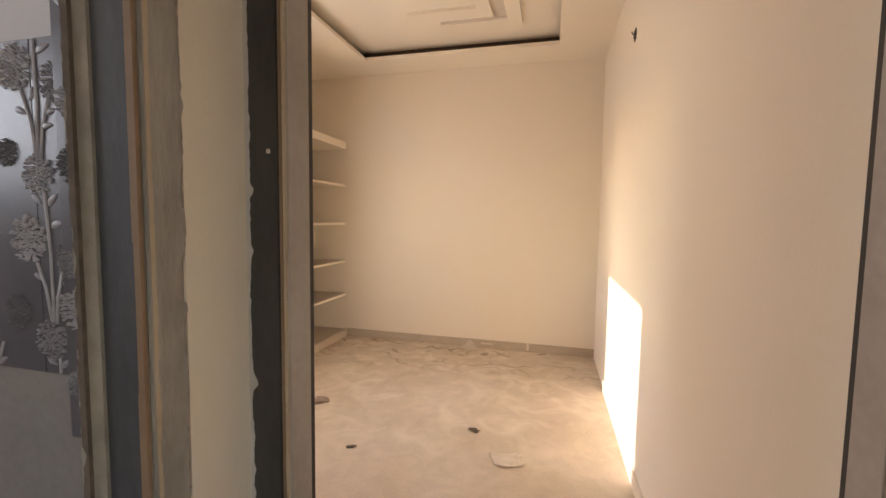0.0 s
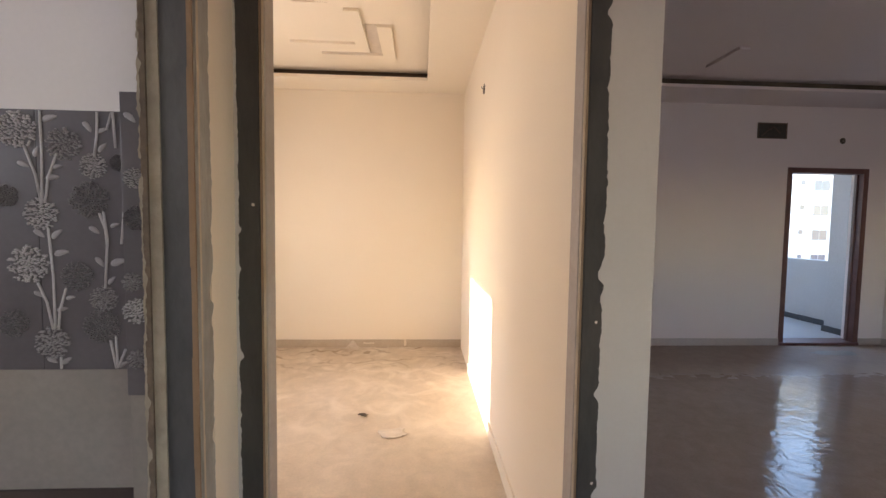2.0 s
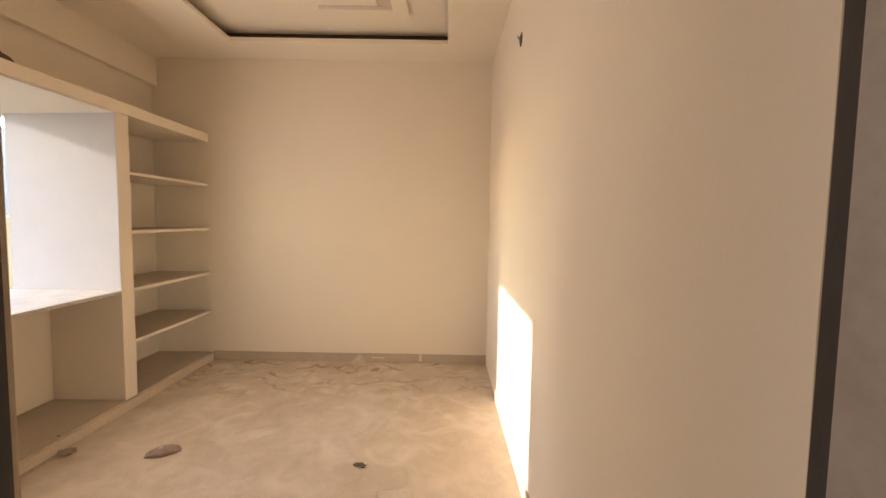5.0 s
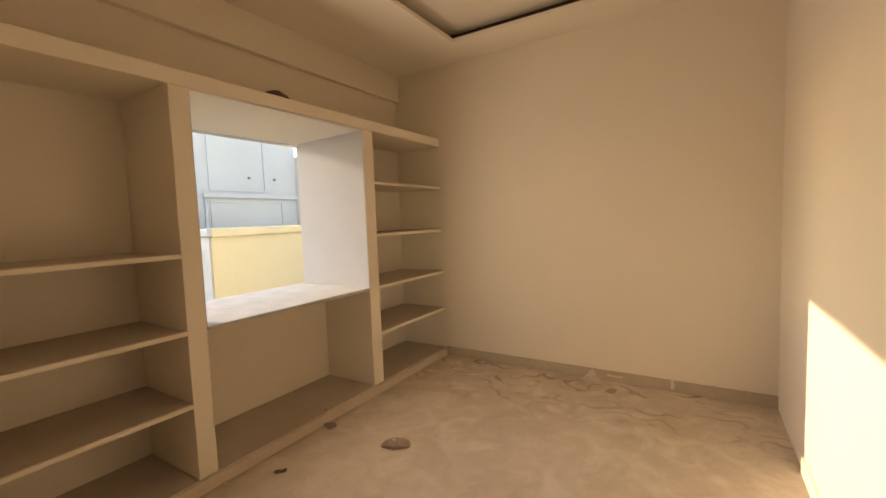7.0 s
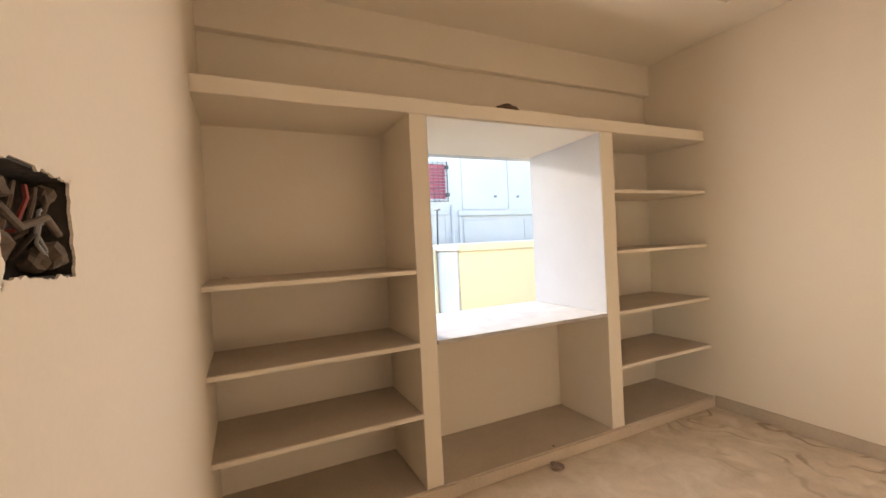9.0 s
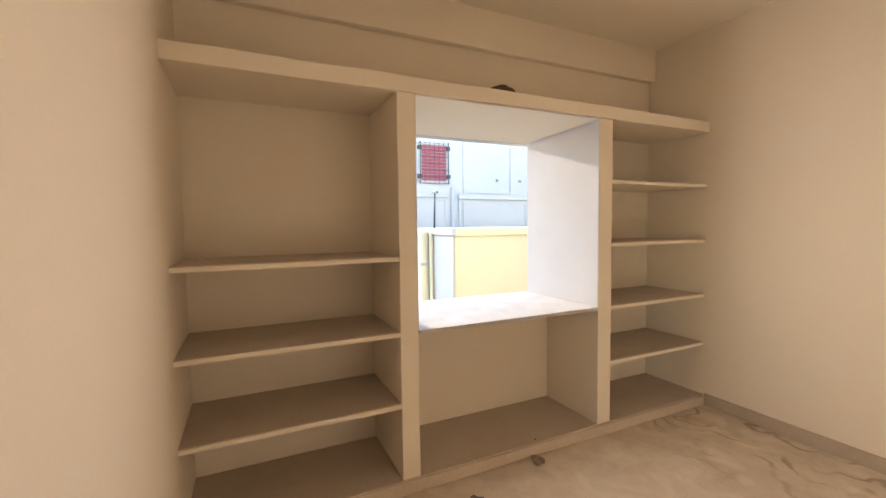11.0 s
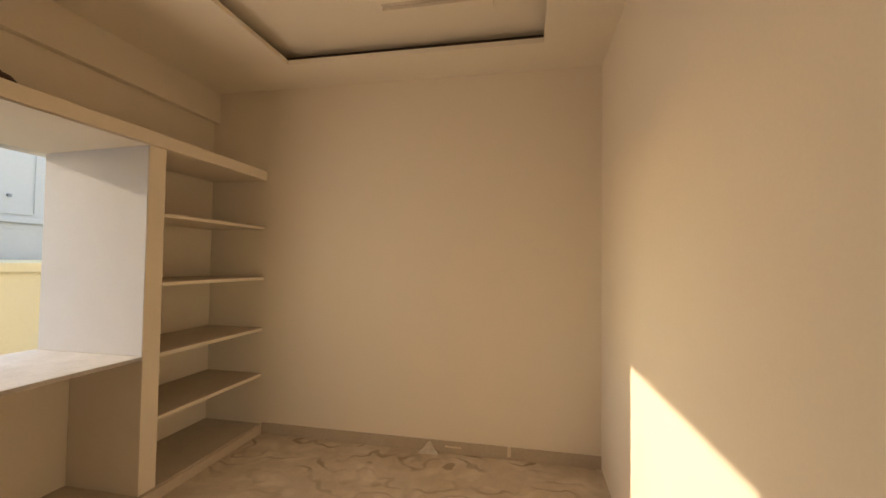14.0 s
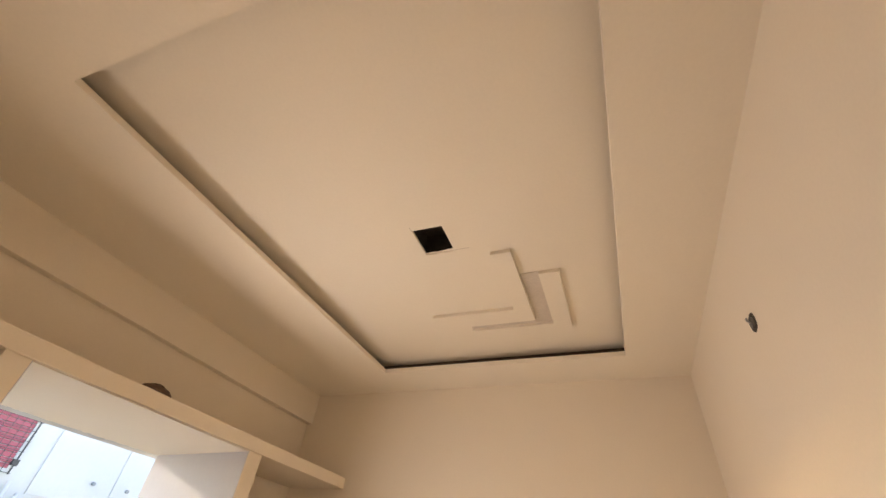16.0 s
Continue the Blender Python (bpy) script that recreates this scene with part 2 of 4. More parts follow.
        gaps = t.nodes.new("ShaderNodeTexNoise")
        gaps.inputs["Scale"].default_value, gaps.inputs["Detail"].default_value = 3.3, 2.0
        t.links.new(co.outputs["Object"], gaps.inputs["Vector"])
        cut = t.nodes.new("ShaderNodeMapRange")
        cut.inputs["From Min"].default_value, cut.inputs["From Max"].default_value = 0.42, 0.6
        t.links.new(gaps.outputs["Fac"], cut.inputs["Value"])
        both = t.nodes.new("ShaderNodeMath")
        both.operation = "MULTIPLY"
        t.links.new(cut.outputs[0], both.inputs[0])
        t.links.new(line.outputs[0], both.inputs[1])
        t.links.new(zone.outputs[0], mul.inputs[0])
        t.links.new(both.outputs[0], mul.inputs[1])
        mul2 = t.nodes.new("ShaderNodeMath")
        mul2.operation = "MULTIPLY"
        mul2.inputs[1].default_value = 0.95
        t.links.new(mul.outputs[0], mul2.inputs[0])
        mk = t.nodes.new("ShaderNodeMix")
        mk.data_type = "RGBA"
        mk.inputs["B"].default_value = (dark[0] * 0.66, dark[1] * 0.60, dark[2] * 0.52, 1)
        t.links.new(mul2.outputs[0], mk.inputs["Factor"])
        t.links.new(out, mk.inputs["A"])
        out = mk.outputs["Result"]
    t.links.new(out, b.inputs["Base Color"])
    bp = t.nodes.new("ShaderNodeBump")
    bp.inputs["Strength"].default_value, bp.inputs["Distance"].default_value = (0.28, 0.012) if wet else (0.2, 0.006)
    t.links.new(warp.outputs["Fac"], bp.inputs["Height"])
    t.links.new(bp.outputs[0], b.inputs["Normal"])
    if wet:
        rr = t.nodes.new("ShaderNodeMapRange")
        rr.inputs["From Min"].default_value, rr.inputs["From Max"].default_value = 0.38, 0.66
        rr.inputs["To Min"].default_value, rr.inputs["To Max"].default_value = 0.07, rough
        t.links.new(warp.outputs["Fac"], rr.inputs["Value"])
        sp = t.nodes.new("ShaderNodeSeparateXYZ")
        t.links.new(co.outputs["Object"], sp.inputs[0])
        far = t.nodes.new("ShaderNodeMapRange")
        far.inputs["From Min"].default_value, far.inputs["From Max"].default_value = 2.2, 2.9
        far.inputs["To Max"].default_value = 0.4
        t.links.new(sp.outputs["Y"], far.inputs["Value"])
        tot = t.nodes.new("ShaderNodeMath")
        t.links.new(far.outputs[0], tot.inputs[0])
        t.links.new(rr.outputs[0], tot.inputs[1])
        t.links.new(tot.outputs[0], b.inputs["Roughness"])
        gl = t.nodes.new("ShaderNodeMapRange")
        gl.inputs["From Min"].default_value, gl.inputs["From Max"].default_value = 0.0, 0.4
        gl.inputs["To Min"].default_value, gl.inputs["To Max"].default_value = 0.27, 0.04
        t.links.new(far.outputs[0], gl.inputs["Value"])
        t.links.new(gl.outputs[0], b.inputs["Specular IOR Level"])
    return m


FLOOR = dusty_floor("dusty_beige_floor", (0.67, 0.56, 0.44), (0.77, 0.67, 0.55), (0.52, 0.415, 0.30), 0.55, 3.6, (2.45, 3.15), False, 0.75)
HALLFLOOR = dusty_floor("dusty_hall_floor", (0.42, 0.335, 0.29), (0.45, 0.365, 0.32), (0.385, 0.305, 0.26), 0.15, 7.5, None, True, 0.0)


# ---- building helpers ----
def add_box(bm, a, b):
    r = bmesh.ops.create_cube(bm, size=1.0)
    for v in r["verts"]:
        v.co = Vector([a[i] + (v.co[i] + 0.5) * (b[i] - a[i]) for i in range(3)])
    return r["verts"]


def boxes(*pairs, bevel=0.0):
    bm = bmesh.new()
    for a, b in pairs:
        add_box(bm, a, b)
    if bevel:
        bmesh.ops.bevel(bm, geom=bm.edges[:], offset=bevel, segments=2, affect="EDGES", profile=0.6)
    return bm


def part(name, bm, material, parent=None, label="", smooth=False):
    """Links a bmesh as one mesh object, under a thing where one is given."""
    me = bpy.data.meshes.new(name)
    bmesh.ops.recalc_face_normals(bm, faces=bm.faces[:])
    if smooth:
        for f in bm.faces:
            f.smooth = True
    bm.to_mesh(me)
    bm.free()
    for mt in material if isinstance(material, (list, tuple)) else [material]:
        me.materials.append(mt)
    ob = new(name, me)
    if parent:
        ob.parent = parent
    if label:
        ob["label"] = label
    return ob


def setting(name, bm, material, label="", category="", smooth=False):
    return tagged(part(name, bm, material, smooth=smooth), label, category, kind="structure")


def thing(name, label, category, group="", kind=""):
    return tagged(new(name), label, category, group, kind)


def uneven(bm, amount, scale, seed=0.0):
    """Moves the corners a little along smooth noise, for hand-made edges."""
    for v in bm.verts:
        v.co += noise.noise_vector(v.co * scale + Vector((seed, seed * 1.7, seed * 0.3))) * amount
    return bm


def long_box(a, b, axis, pieces, amount, seed=0.0, bevel=0.006):
    """A box cut along one axis, with worn, slightly wavy long edges."""
    bm = boxes((a, b), bevel=bevel)
    for k in range(1, pieces):
        p = [0, 0, 0]
        p[axis] = a[axis] + (b[axis] - a[axis]) * k / pieces
        n = [0, 0, 0]
        n[axis] = 1
        bmesh.ops.bisect_plane(bm, geom=bm.verts[:] + bm.edges[:] + bm.faces[:], plane_co=p, plane_no=n)
    return uneven(bm, amount, 4.0, seed)


def ragged_strip(p0, along, side, out, length, width, ragged, thick, seed, step=0.005):
    """A thin coat on a wall: straight on one long edge, ragged on the other."""
    p0, along, side, out = (Vector(q) for q in (p0, along, side, out))
    bm = bmesh.new()
    n = max(2, int(length / step))
    rows = []
    for k in range(n + 1):
        s = length * k / n
        w = width + ragged * (0.35 * noise.noise(Vector((s * 3.0, seed, 0.3))) + 0.22 * noise.noise(Vector((s * 22.0, seed, 5.3))) + 0.22 * noise.noise(Vector((s * 75.0, seed, 7.1))) + 0.14 * noise.noise(Vector((s * 190.0, seed, 1.1))))
        w -= ragged * 1.1 * max(0.0, noise.noise(Vector((s * 30.0, seed, 3.7))) - 0.25) * 2
        a, b = p0 + along * s, p0 + along * s + side * max(w, 0.004)
        rows.append([bm.verts.new(q) for q in (a, b, b + out * thick, a + out * thick)])
    for r, q in zip(rows, rows[1:]):
        for i in range(4):
            bm.faces.new((r[i], r[(i + 1) % 4], q[(i + 1) % 4], q[i]))
    bm.faces.new(rows[0])
    bm.faces.new(rows[-1][::-1])
    return bm


def tube(points, radius, sides=8):
    bm = bmesh.new()
    pts = [Vector(p) for p in points]
    rings = []
    for i, p in enumerate(pts):
        d = (pts[min(i + 1, len(pts) - 1)] - pts[max(i - 1, 0)]).normalized()
        u = d.orthogonal().normalized()
        if rings:
            u = (last - d * last.dot(d)).normalized()
        last = u
        w = d.cross(u)
        rings.append([bm.verts.new(p + (u * math.cos(2 * math.pi * k / sides) + w * math.sin(2 * math.pi * k / sides)) * radius) for k in range(sides)])
    for r, q in zip(rings, rings[1:]):
        for k in range(sides):
            bm.faces.new((r[k], r[(k + 1) % sides], q[(k + 1) % sides], q[k]))
    bm.faces.new(rings[0][::-1])
    bm.faces.new(rings[-1])
    return bm


# ---- bedroom shell ----
W, D, H = 2.667, 3.455, 2.855          # right wall, back wall, soffit
XB, XO = -0.515, -0.757                # back of the shelf niche, outer face of the window wall
WY0, WY1, WZ0, WZ1 = 1.088, 2.352, 0.864, 2.085

setting("floor", boxes(((-0.757, -0.2, -0.15), (2.798, 3.66, 0.0))), FLOOR, "dusty beige bedroom floor with cement smears", "floor")
setting("wall_back", boxes(((XO, D, 0.0), (W, 3.66, 3.2))), CREAM, "plain cream painted bedroom back wall", "wall")
setting("wall_right", boxes(((W, -0.063, 0.0), (2.798, 3.66, 3.2)), ((2.693, -0.2, 0.0), (2.798, -0.063, 3.2))), CREAM, "cream painted bedroom side wall with a sunlit patch", "wall")
setting("wall_front", boxes(((XO, -0.2, 0.0), (1.440, -0.010, 3.2)), ((1.604, -0.2, 0.0), (1.7105, -0.010, 3.2)), ((1.440, -0.2, 0.0), (1.604, -0.010, 1.377)), ((1.440, -0.2, 1.487), (1.604, -0.010, 3.2)), ((1.440, -0.2, 1.377), (1.604, -0.055, 1.487)), ((1.7105, -0.2, 2.112), (2.693, -0.010, 3.2))), CREAM, "cream wall around the bedroom doorway", "wall")
setting("wall_left", boxes(((XO, -0.012, 0.0), (XB, WY0 - 0.004, 3.2)), ((XO, WY1 + 0.004, 0.0), (XB, D, 3.2)), ((XO, WY0 - 0.004, 0.0), (XB, WY1 + 0.004, WZ0 - 0.024)), ((XO, WY0 - 0.004, WZ1), (XB, WY1 + 0.004, 3.2))), CREAM,
        "cream wall behind the built-in shelves with the window opening", "wall")
setting("beam", long_box((XB, -0.012, 2.595), (-0.46, D, 3.0), 1, 12, 0.003, 3.0), CREAM, "cream plastered beam above the shelf niche", "beam")
setting("baseboard", long_box((0.02, D - 0.014, 0.0), (W, D, 0.088), 0, 10, 0.002, 5.0, 0.002), SKIRT, "dusty grey-brown skirting along the back wall", "skirting")
setting("baseboard_right", boxes(((W - 0.012, -0.05, 0.0), (W, 2.63, 0.088)), bevel=0.002), CREAM, "cream painted skirting along the side wall", "skirting")

# Ceiling: soffit border with a lip, light pocket behind it, upper panel with the raised motif and a square hole.
CX0, CX1, CY0, CY1, CZ = 0.425, 2.245, 0.445, 3.06, 2.965
HX0, HX1, HY0, HY1 = 1.262, 1.428, 1.64, 1.845


def ceiling():
    bm = boxes(
        ((-0.46, -0.012, H), (CX0, D, H + 0.032)), ((CX1, -0.012, H), (W, D, H + 0.032)),
        ((CX0, -0.012, H), (CX1, CY0, H + 0.032)), ((CX0, CY1, H), (CX1, D, H + 0.032)),
        ((CX0 - 0.24, CY0 - 0.24, CZ), (HX0, CY1 + 0.24, CZ + 0.015)), ((HX1, CY0 - 0.24, CZ), (CX1 + 0.24, CY1 + 0.24, CZ + 0.015)),
        ((HX0, CY0 - 0.24, CZ), (HX1, HY0, CZ + 0.015)), ((HX0, HY1, CZ), (HX1, CY1 + 0.24, CZ + 0.015)))
    return bm


setting("ceiling", ceiling(), CEIL, "cream gypsum ceiling with a recessed tray and shadow gap", "ceiling")
# Dark strips paint the shade that gathers behind the lip.
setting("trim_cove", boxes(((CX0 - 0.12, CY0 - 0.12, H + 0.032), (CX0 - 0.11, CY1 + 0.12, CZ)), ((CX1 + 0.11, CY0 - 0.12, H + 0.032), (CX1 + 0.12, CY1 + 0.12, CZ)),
        ((CX0 - 0.11, CY0 - 0.12, H + 0.032), (CX1 + 0.11, CY0 - 0.11, CZ)), ((CX0 - 0.11, CY1 + 0.11, H + 0.032), (CX1 + 0.11, CY1 + 0.12, CZ))), COVE_SHADE, "dark strip standing for the shade behind the ceiling lip", "ceiling cove")
setting("ceiling_slab", boxes(((XO, -0.2, 3.2), (2.798, 3.66, 3.35))), CEIL_BARE, "bare slab above the false ceiling", "ceiling")


mo = thing("ceiling_motif", "two raised L-shaped cream gypsum bands on the ceiling panel", "ceiling relief")
part("band", boxes(((1.615, 1.902, CZ - 0.024), (1.725, 2.627, CZ - 0.001)), ((1.063, 2.468, CZ - 0.024), (1.615, 2.627, CZ - 0.001))), CEIL, mo)
part("band", boxes(((1.832, 2.133, CZ - 0.024), (1.945, 2.785, CZ - 0.001)), ((1.280, 2.692, CZ - 0.024), (1.832, 2.785, CZ - 0.001))), CEIL, mo)
part("bare_patch", boxes(((1.727, 2.135, CZ - 0.004), (1.830, 2.690, CZ - 0.001)), ((1.280, 2.629, CZ - 0.004), (1.727, 2.690, CZ - 0.001))), CEIL_BARE, mo, "unpainted grey gypsum between the bands")

hole = thing("ceiling_hole", "square fan-hook hole cut through the ceiling panel", "ceiling hole")
part("cavity", boxes(((HX0 - 0.03, HY0 - 0.03, CZ + 0.015), (HX0 - 0.02, HY1 + 0.03, CZ + 0.16)), ((HX1 + 0.02, HY0 - 0.03, CZ + 0.015), (HX1 + 0.03, HY1 + 0.03, CZ + 0.16)),
                     ((HX0 - 0.02, HY0 - 0.03, CZ + 0.015), (HX1 + 0.02, HY0 - 0.02, CZ + 0.16)), ((HX0 - 0.02, HY1 + 0.02, CZ + 0.015), (HX1 + 0.02, HY1 + 0.03, CZ + 0.16)),
                     ((HX0 - 0.03, HY0 - 0.03, CZ + 0.16), (HX1 + 0.03, HY1 + 0.03, CZ + 0.17))), DARKHOLE, hole, "dark hollow above the panel")
part("frayed_edge", ragged_strip((HX0, HY1 - 0.001, CZ + 0.006), (1, 0, 0), (0, -1, 0), (0, 0, 1), HX1 - HX0, 0.012, 0.016, 0.004, 4.4, 0.012), CEIL, hole, "broken gypsum lip")
part("saw_line", boxes(((HX1, HY1 - 0.008, CZ - 0.0015), (HX1 + 0.085, HY1 - 0.004, CZ - 0.0005))), CEIL_BARE, hole)
part("saw_line", boxes(((HX0 - 0.004, HY0 - 0.03, CZ - 0.0015), (HX0, HY0, CZ - 0.0005))), CEIL_BARE, hole)

# Round conduit hole in the right wall.
def disc(center, axis_x, axis_y, r, n=20, wob=0.0, seed=0.0):
    bm = bmesh.new()
    c, ax, ay = Vector(center), Vector(axis_x), Vector(axis_y)
    vs = []
    for k in range(n):
        a = 2 * math.pi * k / n
        rr = r * (1 + wob * noise.noise(Vector((math.cos(a) * 2, math.sin(a) * 2, seed))))
        vs.append(bm.verts.new(c + ax * math.cos(a) * rr + ay * math.sin(a) * rr))
    bm.faces.new(vs)
    return bm


def thick(bm, d):
    g = bmesh.ops.extrude_face_region(bm, geom=bm.faces[:])
    bmesh.ops.translate(bm, verts=[v for v in g["geom"] if isinstance(v, bmesh.types.BMVert)], vec=d)
    return bm


conduit = thing("conduit_hole", "round conduit hole with a wire end in the cream wall", "wall outlet")
# Flat dark disc on the wall paints the hole's shade.
part("rim", thick(disc((W, 1.953, 2.432), (0, 1, 0), (0, 0, 1), 0.037, 24, 0.12, 2.0), Vector((-0.003, 0, 0))), DARKHOLE, conduit, "dark ragged disc standing for the shade in the hole")
part("conduit_pipe", tube([(W - 0.002, 1.953, 2.432), (W - 0.009, 1.953, 2.432)], 0.022, 14), BOXMETAL, conduit)
part("wire", tube([(W - 0.008, 1.953, 2.432), (W - 0.02, 1.95, 2.44), (W - 0.022, 1.942, 2.447)], 0.004, 6), WIRE_K, conduit, "pale wire end")

# ---- window ----
win = tagged(new("window_1"), "deep unglazed window opening with a white plastered reveal", "window", kind="structure")
part("window_sill", uneven(long_box((XO - 0.02, WY0 + 0.002, WZ0 - 0.022), (0.004, WY1 - 0.002, WZ0), 1, 8, 0.001, 8.0, 0.003), 0.0, 1), SILL, win, "white dusty sill slab")
part("reveal", boxes(((XO, WY1, WZ0), (-0.004, WY1 + 0.004, WZ1))), REVEAL, win)
part("reveal", boxes(((XO, WY0 - 0.004, WZ0), (-0.004, WY0, WZ1))), REVEAL, win)
lint = bmesh.new()
for v in add_box(lint, (XO - 0.003, WY0, WZ1 - 0.003), (-0.004, WY1, WZ1)):
    if v.co.z < WZ1 - 0.001 and v.co.x < -0.5:
        v.co.z = 2.060
part("lintel", lint, CREAM, win, "cream sloping head of the reveal")
part("lintel_edge", ragged_strip((XO - 0.012, WY0, 2.072), (0, 1, 0), (0, 0, -1), (1, 0, 0), WY1 - WY0, 0.012, 0.010, 0.008, 1.3), CREAM, win)
part("sunshade", long_box((XO - 0.15, WY0 - 0.3, 2.066), (XO - 0.014, WY1 + 0.3, 2.14), 1, 10, 0.003, 2.0, 0.006), FACADE, win, "short concrete sunshade outside")

# ---- built-in shelves ----
shelves = thing("built_in_shelf", "cream plastered masonry wall shelves around the window niche", "shelving")
TOPZ0, TOPZ1 = 2.088, 2.167
DIV1, DIV2 = (0.985, WY0 - 0.004), (WY1 + 0.004, 2.470)
PZ = 0.072
part("top_slab", long_box((XB, -0.012, TOPZ0), (0.006, D, TOPZ1), 1, 24, 0.0035, 1.0, 0.005), CREAM, shelves)
part("divider", long_box((XB, DIV1[0], PZ), (0.0, DIV1[1], TOPZ0), 2, 14, 0.0025, 2.0, 0.005), CREAM, shelves)
part("divider", long_box((XB, DIV2[0], PZ), (0.0, DIV2[1], TOPZ0), 2, 14, 0.0025, 4.0, 0.005), CREAM, shelves)
part("plinth", long_box((XB, -0.012, 0.0), (0.022, D, PZ - 0.004), 1, 24, 0.003, 6.0, 0.006), SHADECREAM, shelves)
for y0, y1 in ((-0.012, DIV1[0]), (DIV1[1], DIV2[0]), (DIV2[1], D)):
    part("base_slab", boxes(((XB, y0 + 0.001, PZ - 0.004), (0.006, y1 - 0.001, PZ + 0.004))), SHELFTOP, shelves, "dusty brown shelf bottom")


def shelf(y0, y1, z):
    s = part("shelf", long_box((XB, y0, z - 0.024), (0.0, y1, z - 0.002), 1, 8, 0.0022, z * 3 + y0, 0.004), CREAM, shelves)
    part("shelf_surface", boxes(((XB, y0 + 0.001, z - 0.0045), (-0.008, y1 - 0.001, z + 0.0015))), SHELFTOP, s, "dusty brown upper face")


for z in (1.256, 0.863, 0.483):
    shelf(-0.012, DIV1[0], z)
for z in (1.700, 1.282, 0.861, 0.484):
    shelf(DIV2[1], D, z)

# ---- bedroom door frame ----
def door_frame_bedroom():
    d = tagged(new("door_1"), "bare bedroom door frame in dark primer and raw timber, no leaf", "door frame", kind="structure")
    x0, x1, z1 = 1.8185, 2.602, 2.065
    for sgn, xi, xw in ((1, x0, 1.7115), (-1, x1, 2.692)):
        a, b = sorted((xw, xi))
        jamb = part("jamb", boxes(((a, -0.196, 0.0), (b, -0.137, z1 + 0.06)), bevel=0.002), FRAME_LIGHT, d, "pale worn jamb")
        part("rebate", boxes(((min(xw, xi - sgn * 0.018), -0.137, 0.0), (max(xw, xi - sgn * 0.018), -0.098, z1 + 0.06))), FRAME_DARK, d, "dark primed rebate")
        a, b = sorted((xw, xi - sgn * 0.046))
        part("back_edge", long_box((a, -0.098, 0.0), (b, -0.064, z1 + 0.06), 2, 20, 0.002, xi, 0.003), PALETIMBER, d, "raw brown timber edge")
        for k, (w0, w1) in enumerate(((0.003, 0.007), (0.009, 0.013))):
            a, b = sorted((xi - sgn * w0, xi - sgn * w1))
            part("bead", boxes(((a, -0.2015, 0.0), (b, -0.196, z1 + w1))), (PALETIMBER, TIMBER)[k], d, "brown bead line")
        part("face", ragged_strip((xi - sgn * 0.0145, -0.196, 0.03), (0, 0, 1), (-sgn, 0, 0), (0, -1, 0), z1 + 0.042, 0.0505, 0.011, 0.009, 2.0 + xi), FRAME_DARK, d, "dark primed face with ragged edge")
    part("plaster_edge", ragged_strip((1.7145, -0.0635, 0.0), (0, 0, 1), (0, 1, 0), (1, 0, 0), 2.11, 0.007, 0.006, 0.0025, 6.7), CREAM, d, "pale plaster line against the timber")
    for g0, g1 in ((1.325, 1.365), (1.464, 1.474)):
        part("caulk_gap", uneven(boxes(((1.713, -0.0662, g0), (1.7178, -0.0632, g1)), bevel=0.0008), 0.0008, 40.0, g0), DARKHOLE, d, "dark gap between timber and plaster")
    part("mortar_smear", ragged_strip((2.672, -0.2035, 0.0), (0, 0, 1), (-1, 0, 0), (0, -1, 0), 0.21, 0.030, 0.012, 0.0045, 3.9), OUTER, d, "cream mortar smeared over the frame foot")
    for xh in (x0 + 0.006, x1 - 0.018):
        part("corner_gap", boxes(((xh, -0.1985, z1 - 0.012), (xh + 0.016, -0.195, z1 + 0.002))), DARKHOLE, d)
    part("head", boxes(((x0, -0.196, z1), (x1, -0.137, z1 + 0.06)), bevel=0.002), FRAME_LIGHT, d)
    part("head_rebate", boxes(((x0 - 0.018, -0.137, z1 + 0.018), (x1 + 0.018, -0.098, z1 + 0.06)), ((x0 - 0.046, -0.098, z1 + 0.045), (x1 + 0.046, -0.064, z1 + 0.06))), FRAME_DARK, d)
    for w0, w1 in ((0.004, 0.009), (0.012, 0.016)):
        part("bead", boxes(((x0 - w1, -0.2015, z1 + w0), (x1 + w1, -0.196, z1 + w1))), TIMBER, d)
    part("face", ragged_strip((x0 - 0.014, -0.196, z1 + 0.018), (1, 0, 0), (0, 0, 1), (0, -1, 0), x1 - x0 + 0.028, 0.052, 0.010, 0.009, 9.0), FRAME_DARK, d)
    for x, z, s in ((1.79, 1.438, 0.006), (2.10, 2.115, 0.014), (2.125, 2.112, 0.009), (2.652, 1.15, 0.005), (2.655, 0.72, 0.006)):
        part("paint_fleck", thick(disc((x, -0.205, z), (1, 0, 0), (0, 0, 1), s * 0.7, 9, 0.6, x * 5 + z), Vector((0, -0.0015, 0))), CRUMB, d)
    return d


door_frame_bedroom()
setting("trim_reveal", boxes(((1.7108, -0.063, 0.0), (1.715, -0.011, 2.110)), bevel=0.001), OLDCOAT, "grey cement patch on the doorway reveal", "reveal")
setting("trim_reveal_chip", thick(disc((1.715, -0.0195, 1.445), (0, 1, 0), (0, 0, 1), 0.008, 9, 0.7, 6.2), Vector((0.003, 0, 0))), CEIL, "chipped plaster on the reveal corner", "reveal")

# Switch box hole in the front wall, with loose wires.
sb = thing("switch_box_hole", "roughly cut switch box recess with loose wires in the cream wall", "switch box")
SX0, SX1, SZ0, SZ1 = 1.440, 1.604, 1.377, 1.487
